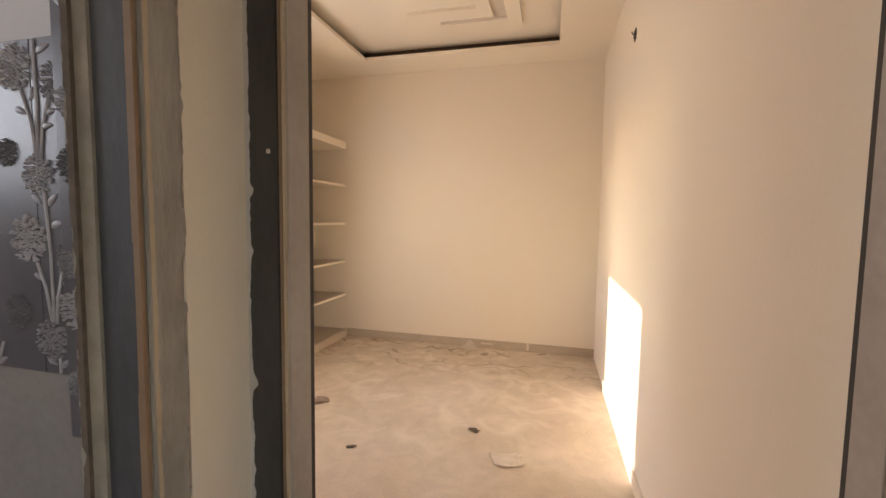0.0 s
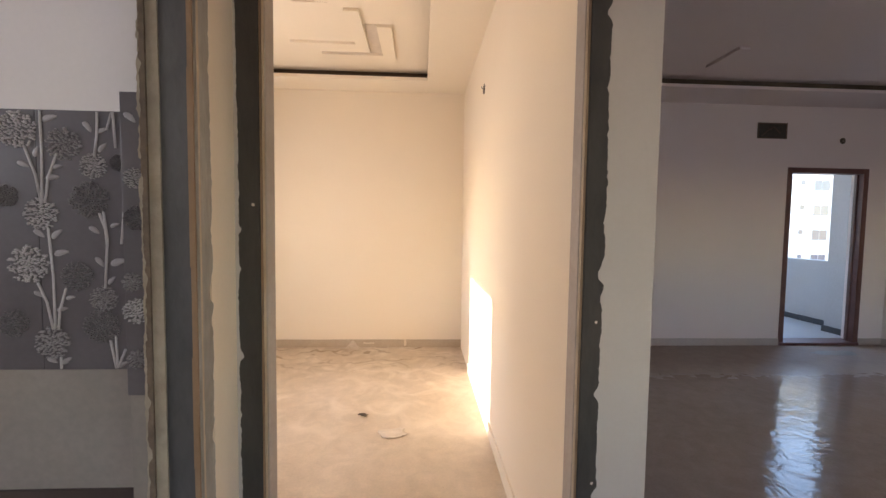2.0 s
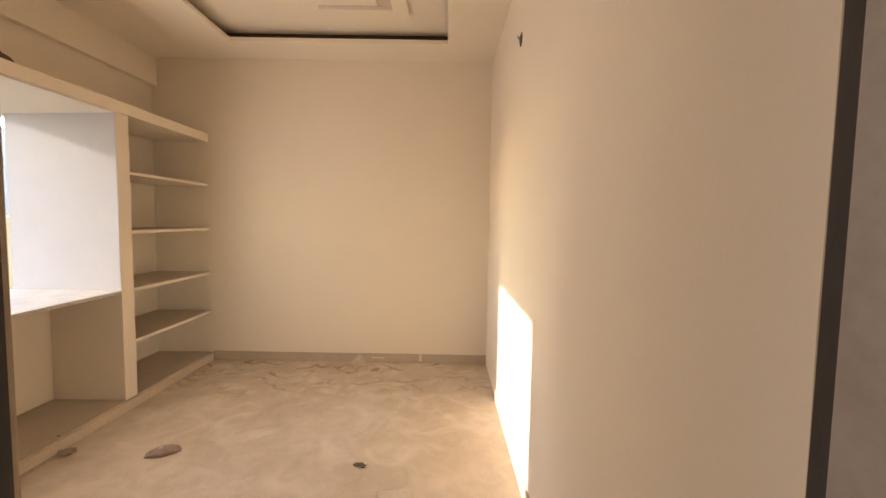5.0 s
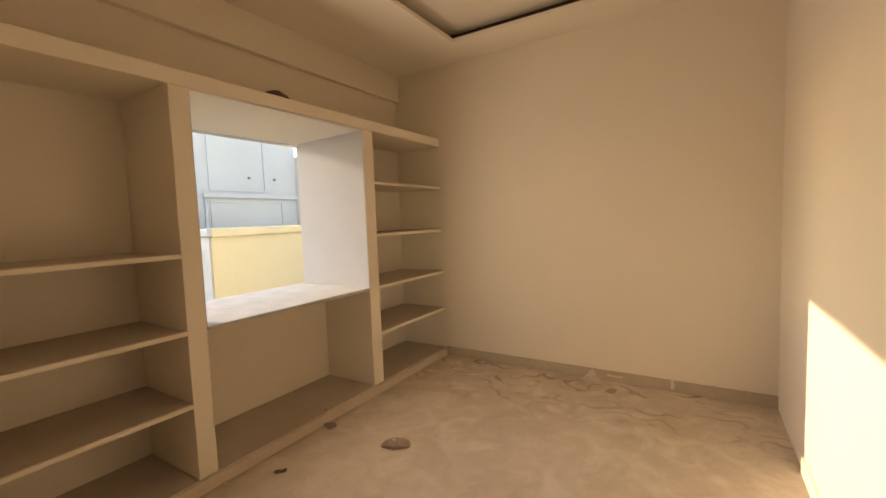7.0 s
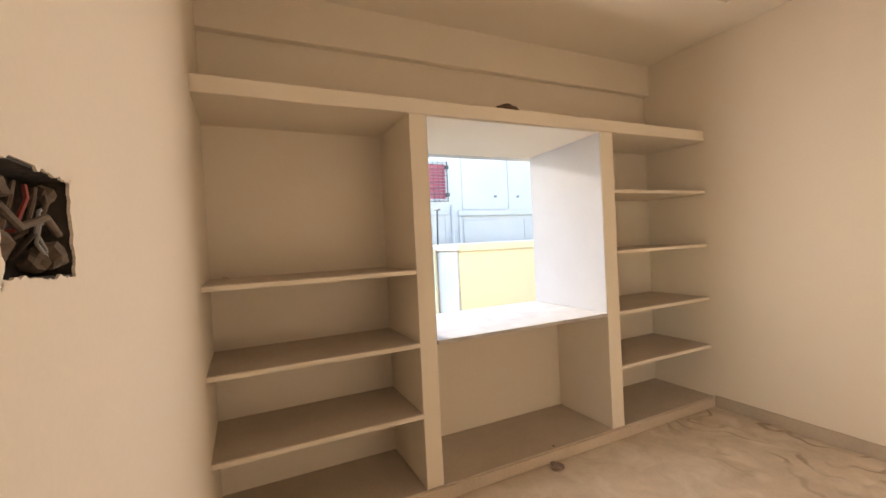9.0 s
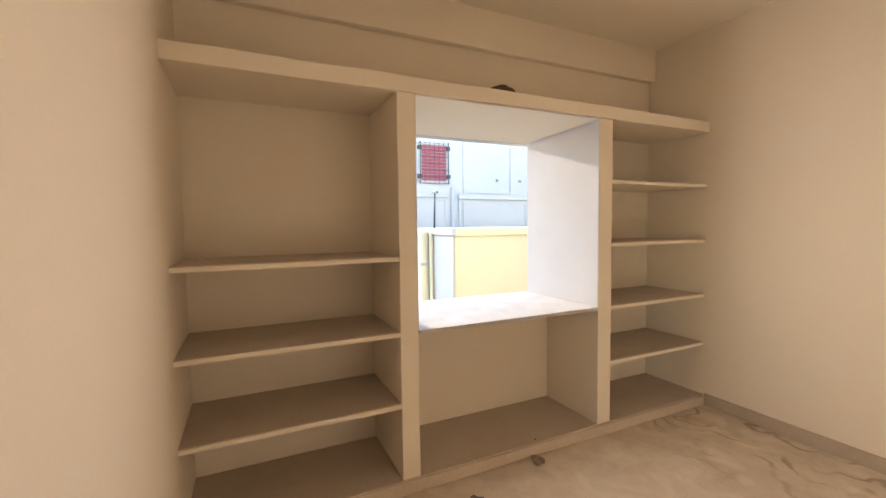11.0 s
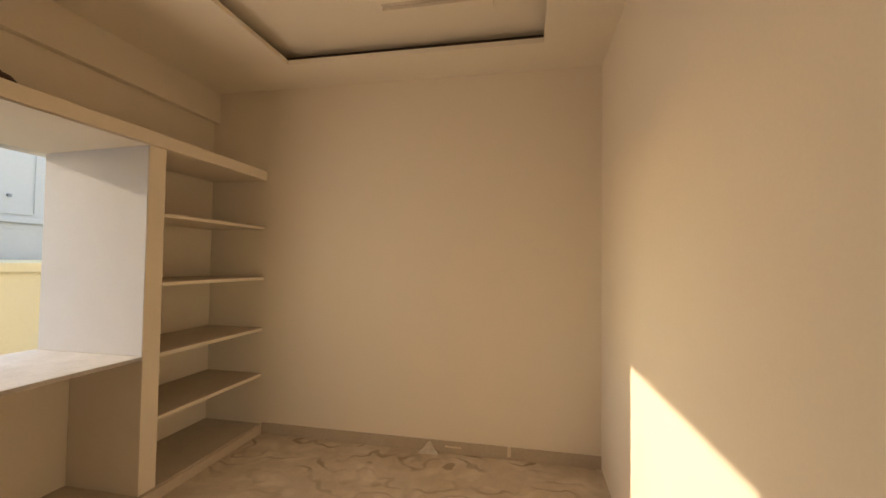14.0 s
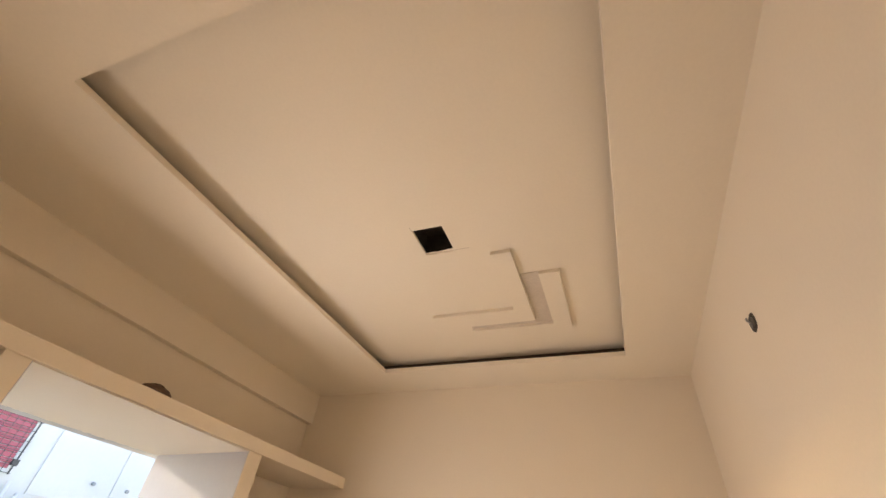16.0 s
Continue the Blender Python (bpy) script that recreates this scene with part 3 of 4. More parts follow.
part("recess", boxes(((SX0, -0.0545, SZ0), (SX1, -0.050, SZ1)), ((SX0, -0.050, SZ0), (SX0 + 0.003, -0.012, SZ1)), ((SX1 - 0.003, -0.050, SZ0), (SX1, -0.012, SZ1)),
                     ((SX0 + 0.003, -0.050, SZ0), (SX1 - 0.003, -0.012, SZ0 + 0.003)), ((SX0 + 0.003, -0.050, SZ1 - 0.003), (SX1 - 0.003, -0.012, SZ1))), DARKHOLE, sb, "dark ragged recess")
for p, along, side, length, seed in (((SX0 - 0.004, SZ0), (0, 0, 1), (1, 0, 0), SZ1 - SZ0, 1.3), ((SX1 + 0.004, SZ0), (0, 0, 1), (-1, 0, 0), SZ1 - SZ0, 2.7),
                                     ((SX0, SZ0 - 0.004), (1, 0, 0), (0, 0, 1), SX1 - SX0, 4.9), ((SX0, SZ1 + 0.004), (1, 0, 0), (0, 0, -1), SX1 - SX0, 7.7)):
    part("broken_rim", ragged_strip((p[0], -0.0125, p[1]), along, side, (0, 1, 0), length, 0.006, 0.020, 0.0032, seed, 0.003), CREAM, sb, "chipped plaster rim")
for x, z, r in ((1.462, 1.402, 0.016), (1.500, 1.394, 0.012), (1.585, 1.412, 0.018), (1.578, 1.462, 0.014), (1.470, 1.466, 0.011)):
    bm = bmesh.new()
    bmesh.ops.create_icosphere(bm, subdivisions=2, radius=r)
    for v in bm.verts:
        v.co = v.co * (1 + 0.5 * noise.noise(v.co * 90 + Vector((x * 31, z * 17, 2)))) + Vector((x, -0.026, z))
    part("mortar_lump", bm, DARKBIT, sb, "dark mortar lump")
part("metal_strap", tube([(1.452, -0.020, 1.425), (1.500, -0.014, 1.440), (1.545, -0.018, 1.428), (1.590, -0.016, 1.446)], 0.004, 8), DARKBIT, sb)
for k in range(4):
    x = 1.49 + 0.022 * k
    part("wire", tube([(x, -0.046, 1.40 + 0.012 * (k % 3)), (x + 0.012, -0.022, 1.425), (x + 0.008 * (k % 2), -0.016, 1.455), (x - 0.02, -0.024, 1.470)], 0.0024, 6), (DARKBIT, DARKBIT, WIRE_R, DARKBIT)[k], sb)

for z0, z1 in ((1.395, 1.432), (1.402, 1.446)):
    part("wire", tube([(1.452, -0.030, z0), (1.492, -0.018, z0 + 0.006), (1.522, -0.015, (z0 + z1) / 2), (1.506, -0.017, z1), (1.462, -0.026, z1 + 0.008)], 0.0018, 6), WIRE_K, sb, "thin pale wire loop")

# ---- hall shell ----
HX1_, HY0_ = 7.86, -4.2
KX0 = -1.6
setting("floor_hall", boxes(((1.64, HY0_, -0.15), (HX1_ + 0.2, -0.2, 0.0)), ((2.798, -0.2, -0.15), (HX1_ + 0.2, 3.7, 0.0))), HALLFLOOR, "dusty grey-brown polished hall floor with wet streaks", "floor")
setting("floor_kitchen", boxes(((KX0, HY0_, -0.15), (1.64, -0.2, -0.001))), HALLFLOOR, "dusty kitchen floor", "floor")
# Hall side of the bedroom wall, a separate coat darkened for the dimmer light.
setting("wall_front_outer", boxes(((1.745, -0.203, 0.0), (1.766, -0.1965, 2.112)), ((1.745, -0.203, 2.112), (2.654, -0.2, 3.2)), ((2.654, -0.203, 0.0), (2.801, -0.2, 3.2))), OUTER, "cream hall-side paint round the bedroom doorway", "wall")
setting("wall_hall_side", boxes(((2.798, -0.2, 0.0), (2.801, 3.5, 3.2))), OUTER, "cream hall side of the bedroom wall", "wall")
BDX0, BDX1, BDZ = 6.530, 7.550, 2.138
HF = 3.5
setting("wall_hall_far", boxes(((2.801, HF, 0.0), (BDX0, HF + 0.2, 3.2)), ((BDX1, HF, 0.0), (HX1_ + 0.2, HF + 0.2, 3.2)), ((BDX0, HF, BDZ), (BDX1, HF + 0.2, 3.2))), WHITE, "off-white hall wall with the balcony doorway", "wall")
setting("wall_hall_right", boxes(((HX1_, HY0_, 0.0), (HX1_ + 0.2, HF, 3.2))), WHITE, "off-white hall side wall", "wall")
# Unseen back of the hall; its wide opening is added to let daylight in.
setting("wall_hall_back", boxes(((KX0, HY0_ - 0.2, 0.0), (-0.6, HY0_, 3.2)), ((0.6, HY0_ - 0.2, 0.0), (3.4, HY0_, 3.2)), ((6.2, HY0_ - 0.2, 0.0), (HX1_ + 0.2, HY0_, 3.2)), ((3.4, HY0_ - 0.2, 0.0), (6.2, HY0_, 1.0)), ((3.4, HY0_ - 0.2, 2.1), (6.2, HY0_, 3.2)),
        ((-0.6, HY0_ - 0.2, 0.0), (0.6, HY0_, 3.2))), WHITE, "unseen off-white closing wall with an opening added for light", "wall")
LX0, LX1 = 1.642, 1.745
LD0, LD1 = -1.26, -0.385
setting("wall_hall_left", boxes(((LX0, LD1 + 0.065, 0.0), (LX1, -0.203, 3.2)), ((LX0, HY0_, 0.0), (LX1, LD0 - 0.065, 3.2)), ((LX0, LD0 - 0.065, 2.115), (LX1, LD1 + 0.065, 3.2))), HALLCREAM, "cream wall between hall and kitchen with a doorway", "wall")
# Unseen kitchen wall; its high opening is added to light the tiles.
setting("wall_kitchen_left", boxes(((KX0 - 0.15, HY0_, 0.0), (KX0, -2.2, 3.2)), ((KX0 - 0.15, -1.0, 0.0), (KX0, 0.0, 3.2)), ((KX0 - 0.15, -2.2, 0.0), (KX0, -1.0, 1.6)), ((KX0 - 0.15, -2.2, 2.5), (KX0, -1.0, 3.2))), KITCHENWHITE, "off-white kitchen wall", "wall")
setting("wall_kitchen_tiled", boxes(((KX0, -0.203, 0.0), (1.597, -0.2, 3.2)), ((1.597, -0.36, 0.0), (LX0, -0.2, 3.2))), KITCHENWHITE, "off-white kitchen wall with a small pier", "wall")
# Thin darker coat on the kitchen wall, up to the flower tiles.
setting("wall_kitchen_lower", boxes(((KX0, -0.2055, 0.0), (1.596, -0.203, 1.034)), ((1.5975, -0.3625, 0.0), (LX0 - 0.001, -0.36, 1.034))), LOWERWALL, "darker grey-brown wall below the kitchen tiles", "wall")
setting("baseboard_hall", boxes(((2.801, HF - 0.012, 0.0), (BDX0, HF, 0.085)), ((BDX1, HF - 0.012, 0.0), (HX1_, HF, 0.085)), ((HX1_ - 0.012, HY0_, 0.0), (HX1_, HF - 0.012, 0.085)), bevel=0.002), SKIRTH, "dusty skirting along the hall walls", "skirting")
setting("baseboard_column", long_box((2.69, -0.222, 0.0), (2.813, -0.203, 0.085), 0, 4, 0.003, 2.0, 0.006), OUTER, "cream plastered skirting block at the wall end", "skirting")

HC = 2.85
hx0, hx1, hy0, hy1 = 3.45, 7.25, HY0_ + 0.6, 2.97
setting("ceiling_hall", boxes(((LX1, HY0_, HC), (hx0, -0.203, HC + 0.03)), ((2.801, -0.203, HC), (hx0, HF, HC + 0.03)), ((hx1, HY0_, HC), (HX1_, HF, HC + 0.03)), ((hx0, hy1, HC), (hx1, HF, HC + 0.03)), ((hx0, HY0_, HC), (hx1, hy0, HC + 0.03)),
        ((hx0 - 0.11, hy0 - 0.11, 2.95), (hx1 + 0.11, hy1 + 0.11, 2.965))), HALLCEIL, "off-white hall ceiling with a recessed tray and shadow gap", "ceiling")
# The hall tray gets the same painted shade behind its lip.
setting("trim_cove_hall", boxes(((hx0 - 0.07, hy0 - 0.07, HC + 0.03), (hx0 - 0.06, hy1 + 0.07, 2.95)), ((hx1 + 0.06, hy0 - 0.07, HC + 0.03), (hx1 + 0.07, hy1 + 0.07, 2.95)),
        ((hx0 - 0.06, hy1 + 0.06, HC + 0.03), (hx1 + 0.06, hy1 + 0.07, 2.95)), ((hx0 - 0.06, hy0 - 0.07, HC + 0.03), (hx1 + 0.06, hy0 - 0.06, 2.95))), COVE_SHADE, "dark strip standing for the shade behind the hall ceiling lip", "ceiling cove")
setting("ceiling_kitchen", boxes(((KX0, HY0_, 2.85), (LX0, -0.203, 2.9))), HALLCEIL, "off-white kitchen ceiling", "ceiling")
setting("roof_slab", boxes(((KX0 - 0.15, HY0_ - 0.2, 3.2), (HX1_ + 0.2, -0.2, 3.35)), ((2.798, -0.2, 3.2), (HX1_ + 0.2, 3.7, 3.35))), CEIL_BARE, "bare slab above the hall", "ceiling")
hm = thing("hall_ceiling_motif", "short raised gypsum band on the hall ceiling", "ceiling relief")
part("band", uneven(boxes(((4.89, 2.24, 2.926), (4.99, 2.66, 2.949))), 0.0, 1), HALLCEIL, hm)

# Vent and conduit hole high on the far hall wall.
vent = thing("wall_vent_hole", "rectangular vent opening with broken edges in the hall wall", "vent")
# Flat dark sheet on the wall paints the vent's inner shade.
part("recess", uneven(boxes(((6.125, HF - 0.004, 2.466), (6.489, HF - 0.0005, 2.649))), 0.006, 7.0, 1.0), DARKHOLE, vent, "dark sheet standing for the shade in the opening")
for x0, x1, z0, z1 in ((6.125, 6.489, 2.635, 2.649), (6.125, 6.489, 2.466, 2.476), (6.125, 6.140, 2.476, 2.635), (6.474, 6.489, 2.476, 2.635)):
    part("metal_edge", boxes(((x0, HF - 0.009, z0), (x1, HF - 0.004, z1))), DARKBIT, vent)
part("cable", tube([(6.18, HF - 0.008, 2.50), (6.25, HF - 0.014, 2.56), (6.32, HF - 0.012, 2.60), (6.40, HF - 0.010, 2.53)], 0.006, 6), DARKBIT, vent)
hh = thing("hall_conduit_hole", "round conduit hole in the hall wall", "wall outlet")
# Another flat disc with a hole's shade as its colour.
part("rim", thick(disc((7.19, HF - 0.0005, 2.462), (1, 0, 0), (0, 0, 1), 0.035, 16, 0.2, 1.0), Vector((0, -0.004, 0))), DARKHOLE, hh)
part("pipe", tube([(7.19, HF - 0.004, 2.462), (7.19, HF - 0.012, 2.462)], 0.014, 10), BOXMETAL, hh)

# ---- kitchen doorway frame ----
def door_frame_kitchen():
    d = tagged(new("door_2"), "bare kitchen door frame in slate primer with raw timber edges", "door frame", kind="structure")
    for sgn, y in ((1, LD1), (-1, LD0)):
        a, b = sorted((y + sgn * 0.004, y + sgn * 0.065))
        part("jamb", boxes(((LX0, a, 0.0), (LX1 - 0.004, b, 2.11))), FRAME_LIGHT, d)
        a, b = sorted((y, y + sgn * 0.004))
        part("inner_face", long_box((1.684, a, 0.0), (LX1 - 0.008, b, 2.05), 2, 20, 0.0008, y, 0.0008), FRAME_BLUE, d, "slate grey primed face")
        part("worn_edge", ragged_strip((1.684, y + sgn * 0.004, 0.0), (0, 0, 1), (-1, 0, 0), (0, -sgn, 0), 2.05, 0.040, 0.012, 0.008, 3.0 + y), ROUGHWOOD, d, "worn sawn timber edge")
        for k, off in enumerate((0.0, 0.0065)):
            a, b = sorted((y + sgn * off, y + sgn * (off + 0.0055)))
            part("bead", boxes(((LX1 - 0.010, a, 0.0), (LX1 + 0.001 - 0.003 * k, b, 2.05))), (TIMBER, ROUGHWOOD)[k], d, "brown bead line")
        part("pale_edge", ragged_strip((LX1 + 0.0005, y + sgn * 0.012, 0.0), (0, 0, 1), (0, sgn, 0), (1, 0, 0), 2.05, 0.006, 0.004, 0.004, 1.0 + y), PALETIMBER, d, "pale timber line")
        part("crumbled_edge", ragged_strip((1.662, y + sgn * 0.003, 0.0), (0, 0, 1), (-1, 0, 0), (0, -sgn, 0), 2.05, 0.010, 0.012, 0.012, 8.0 + y), DARKBIT, d, "dark crumbled mortar line")
        part("plaster_coat", ragged_strip((LX1 - 0.004, y + sgn * 0.010, 0.0), (0, 0, 1), (0, sgn, 0), (1, 0, 0), 2.11, 0.050, 0.013, 0.008, 5.0 + y), PLASTER, d, "ragged grey cement coat")
    part("head", boxes(((LX0, LD0, 2.05), (LX1 - 0.004, LD1, 2.11))), FRAME_BLUE, d)
    part("plaster_coat", ragged_strip((LX1 - 0.004, LD0, 2.052), (0, 1, 0), (0, 0, 1), (1, 0, 0), LD1 - LD0, 0.06, 0.012, 0.007, 5.5), PLASTER, d)
    return d


door_frame_kitchen()

# ---- kitchen wall tiles ----
panel = tagged(new("tile_panel"), "dark grey wall tiles with raised pale flower stalks", "wall tiles", kind="structure")
PT, PB, PR = 1.651, 1.034, 1.596
TW = 0.30
for k in range(4):
    part("tile", boxes(((PR - TW * (k + 1) + 0.0008, -0.211, PB), (PR - TW * k - 0.0008, -0.203, PT)), bevel=0.001), TILE_GREY, panel)
part("tile", boxes(((1.5962, -0.369, PB), (LX0 - 0.001, -0.360, PT)), bevel=0.001), TILE_GREY, panel)


def flower(x, z, r, y, material):
    """A round flower head: a low dome crowded with small raised florets."""
    bm = bmesh.new()
    n = int(95 + r * 1800)
    rnd = random.Random(int(x * 9973 + z * 7919))
    for k in range(n):
        rr = r * math.sqrt((k + 0.5) / n)
        a = k * 2.39996 + rnd.uniform(-0.25, 0.25)
        cx, cz, s = x + rr * math.cos(a), z + rr * 0.94 * math.sin(a), r * rnd.uniform(0.040, 0.068)
        q = bmesh.ops.create_icosphere(bm, subdivisions=1, radius=1.0)["verts"]
        c, sn = math.cos(a * 3), math.sin(a * 3)
        for v in q:
            u, w = v.co.x * s * 1.15, v.co.z * s * 0.85
            v.co = Vector((cx + u * c - w * sn, y - 0.001 + v.co.y * 0.0045, cz + u * sn + w * c))
    return part("flower_head", bm, material, panel, smooth=True)


def leaf(x, z, length, angle, y):
    bm = bmesh.new()
    bmesh.ops.create_icosphere(bm, subdivisions=2, radius=1.0)
    c, s = math.cos(angle), math.sin(angle)
    for v in bm.verts:
        u = v.co.x * length * 0.5
        w = v.co.z * length * 0.2 * (1 - 0.4 * v.co.x) + 0.05 * length * (1 - v.co.x ** 2)
        v.co = Vector((x + u * c - w * s, y + v.co.y * 0.003, z + u * s + w * c))
    return part("leaf", bm, FLOWER_M, panel, smooth=True)


def wall_xz(u, v):
    return 1.221 + u * 0.000594 - 0.001, 1.651 - (v - 80) * 0.00063


HEADS = ((60, 155, 76, FLOWER_L), (235, 205, 68, FLOWER_M), (345, 285, 52, FLOWER_L), (325, 410, 76, FLOWER_D), (140, 465, 66, FLOWER_L), (85, 655, 78, FLOWER_L), (270, 700, 62, FLOWER_D),
         (370, 785, 54, FLOWER_M), (165, 955, 68, FLOWER_M), (360, 890, 72, FLOWER_D), (10, 400, 46, FLOWER_D), (20, 880, 58, FLOWER_D), (440, 270, 34, FLOWER_D))
STEMS = (((150, 84), (152, 250), (146, 425)), ((88, 220), (125, 320), (142, 425)), ((208, 240), (172, 330), (158, 425)), ((165, 520), (178, 700), (178, 905)), ((118, 725), (150, 800), (170, 905)),
         ((225, 745), (198, 830), (190, 905)), ((366, 84), (362, 170), (350, 250)), ((378, 450), (390, 560), (376, 745)), ((362, 460), (384, 520), (388, 580)), ((195, 1010), (196, 1055)),
         ((412, 930), (416, 1055)), ((390, 945), (410, 1055)), ((448, 980), (418, 1050)), ((425, 84), (432, 215)), ((462, 410), (444, 575)), ((420, 84), (400, 150)))
LEAVES = ((185, 112, 62, 0.3), (130, 235, 46, 1.2), (80, 283, 52, -0.4), (208, 290, 44, 0.2), (188, 330, 56, 0.1), (128, 540, 52, -0.6), (197, 540, 56, 0.7), (212, 612, 60, 0.2), (240, 782, 40, 0.2), (208, 826, 46, 0.2),
          (118, 770, 44, -0.5), (325, 140, 52, -0.9), (382, 215, 48, 0.8), (420, 505, 40, 0.3), (340, 525, 50, -0.6), (356, 645, 50, -0.9), (432, 645, 70, 0.25), (402, 715, 44, 0.8), (160, 1025, 44, -0.4), (218, 1025, 46, 0.6), (440, 1040, 46, 0.5), (385, 152, 44, 0.3))
for shift, yy in ((0.0, -0.211), (-0.3, -0.211)):
    for u, v, r, mt in HEADS:
        x, z = wall_xz(u, v)
        if x + shift > 1.16 - 0.3:
            flower(x + shift, z, r * 0.0006, yy, mt)
    for st in STEMS:
        part("stem", tube([(wall_xz(u, v)[0] + shift, yy - 0.001, wall_xz(u, v)[1]) for u, v in st], 0.0028, 6), FLOWER_L, panel, smooth=True)
    for u, v, ln, a in LEAVES:
        x, z = wall_xz(u, v)
        leaf(x + shift, z, ln * 0.0006, a, yy)
for x, z, r, mt in ((1.622, 1.48, 0.022, FLOWER_L), (1.624, 1.40, 0.026, FLOWER_D), (1.612, 1.27, 0.020, FLOWER_M), (1.620, 1.21, 0.028, FLOWER_L), (1.618, 1.11, 0.020, FLOWER_M)):
    flower(x, z, r, -0.369, mt)
leaf(1.615, 1.60, 0.03, -0.7, -0.369)

dado = tagged(new("tile_dado"), "dark brown glazed tiles on the lower kitchen wall", "wall tiles", kind="structure")
for k in range(5):
    for z0, z1 in ((0.156, 0.427), (0.430, 0.733)):
        part("tile", boxes(((PR - 0.45 * (k + 1) + 0.001, -0.212, z0), (PR - 0.45 * k - 0.001, -0.203, z1)), bevel=0.001), TILE_BROWN, dado)
for z0, z1 in ((0.156, 0.427), (0.430, 0.740)):
    part("tile", boxes(((1.5962, -0.369, z0), (LX0 - 0.001, -0.360, z1)), bevel=0.001), TILE_BROWN, dado)

# ---- balcony ----
GZ = -6.5
def balcony_door():
    d = tagged(new("door_3"), "red-brown wooden balcony door frame standing open to daylight", "door frame", kind="structure")
    w = 0.062
    part("jamb", boxes(((BDX0, HF - 0.006, 0.0), (BDX0 + w, HF + 0.11, BDZ)), bevel=0.004), REDWOOD, d)
    part("jamb", boxes(((BDX1 - w, HF - 0.006, 0.0), (BDX1, HF + 0.11, BDZ)), bevel=0.004), REDWOOD, d)
    part("head", boxes(((BDX0 + w, HF - 0.006, BDZ - w), (BDX1 - w, HF + 0.11, BDZ)), bevel=0.004), REDWOOD, d)
    part("stop", boxes(((BDX1 - w - 0.015, HF + 0.06, 0.0), (BDX1 - w, HF + 0.09, BDZ - w))), REDWOOD, d)
    part("stop", boxes(((BDX0 + w, HF + 0.06, 0.0), (BDX0 + w + 0.015, HF + 0.09, BDZ - w))), REDWOOD, d)
    part("threshold", boxes(((BDX0, HF - 0.02, 0.0), (BDX1, HF + 0.2, 0.035)), bevel=0.004), REDWOOD, d, "low red-brown threshold")


balcony_door()
# Unseen wall, added to block direct sun from the kitchen opening.
setting("wall_sun_block", boxes(((-4.4, -5.5, GZ), (-3.2, -0.3, 6.0))), FACADE, "plain unseen wall added to keep the sun out of the kitchen", "wall")
# Unseen block, added so that the balcony lies out of the sun.
setting("wall_unseen_flat", boxes(((XO, 3.66, GZ), (5.2, 12.0, 6.2))), FACADE, "unseen block for an assumed next flat, keeping sun off the balcony", "wall")
setting("floor_balcony", boxes(((5.2, HF + 0.2, -0.15), (8.35, 6.3, -0.02))), BALFLOOR, "pale grey balcony floor", "floor")
setting("wall_balcony", boxes(((7.89, HF + 0.2, -0.02), (8.35, 4.26, 3.2)), ((8.2, 4.26, -0.02), (8.35, 6.3, 0.945)), ((5.2, 6.15, -0.02), (8.2, 6.3, 0.945)), ((5.2, HF + 0.2, -0.02), (5.35, 6.15, 0.945)), bevel=0.004), BALCONY, "white painted balcony parapet and side wall", "parapet")
setting("baseboard_balcony", boxes(((7.872, HF + 0.2, -0.02), (7.89, 4.278, 0.065)), ((7.89, 4.26, -0.02), (8.182, 4.278, 0.065)), ((8.182, 4.26, -0.02), (8.2, 6.15, 0.065)), bevel=0.002), BLACKSTONE, "black stone skirting on the balcony", "skirting")

setting("ceiling_balcony", boxes(((5.2, HF + 0.2, 3.25), (8.35, 6.3, 3.4))), BALCONY, "underside of the balcony on the floor above", "ceiling")

# ---- outdoors ----
setting("ground", boxes(((-600, -600, GZ - 1), (600, 600, GZ))), GROUND, "dry earth around the houses", "ground")
setting("wall_outer_base", boxes(((XO, HY0_ - 0.2, GZ), (HX1_ + 0.2, 3.66, -0.15))), FACADE, "storeys below the flat", "wall")


def yellow_house():
    h = thing("yellow_house", "pale yellow house with a white side wall and coping", "house")
    part("wall", boxes(((-8.0 + 0.3, 3.05, GZ), (-3.44, 12.0, 1.245))), YELLOW, h, "pale yellow rendered wall")
    part("side_wall", boxes(((-7.7, 3.03, GZ), (-3.46, 3.05, 1.245))), FACADE, h, "white rendered side wall")
    part("corner_strip", boxes(((-3.60, 3.012, GZ), (-3.425, 3.03, 1.245))), FACADE, h)
    part("coping", long_box((-7.7, 3.05, 1.245), (-3.40, 12.0, 1.355), 1, 12, 0.006, 1.0, 0.012), YELLOW, h, "pale yellow coping band")
    part("side_coping", long_box((-7.7, 2.99, 1.26), (-3.40, 3.048, 1.36), 0, 10, 0.004, 2.0, 0.01), FACADE, h)
    dp = part("drain_pipe", tube([(-4.37, 2.95, GZ + 0.1), (-4.37, 2.95, 1.30)], 0.085, 14), YELLOW, h, "yellow drain pipe", smooth=True)
    part("pipe_collar", tube([(-4.37, 2.95, 0.76), (-4.37, 2.95, 0.80)], 0.10, 14), FACADE, dp)
    part("grey_downpipe", tube([(-4.18, 2.995, GZ + 0.1), (-4.18, 2.995, 1.30)], 0.03, 12), YELLOW, h, smooth=True)
    pole = part("pole", tube([(-4.10, 3.02, 1.35), (-4.09, 3.03, 1.92)], 0.015, 10), IRON, h, "grey metal pole on the roof", smooth=True)
    part("pole_cap", boxes(((-4.17, 3.01, 1.92), (-4.00, 3.05, 1.945)), bevel=0.004), IRON, pole)
    return h


yellow_house()


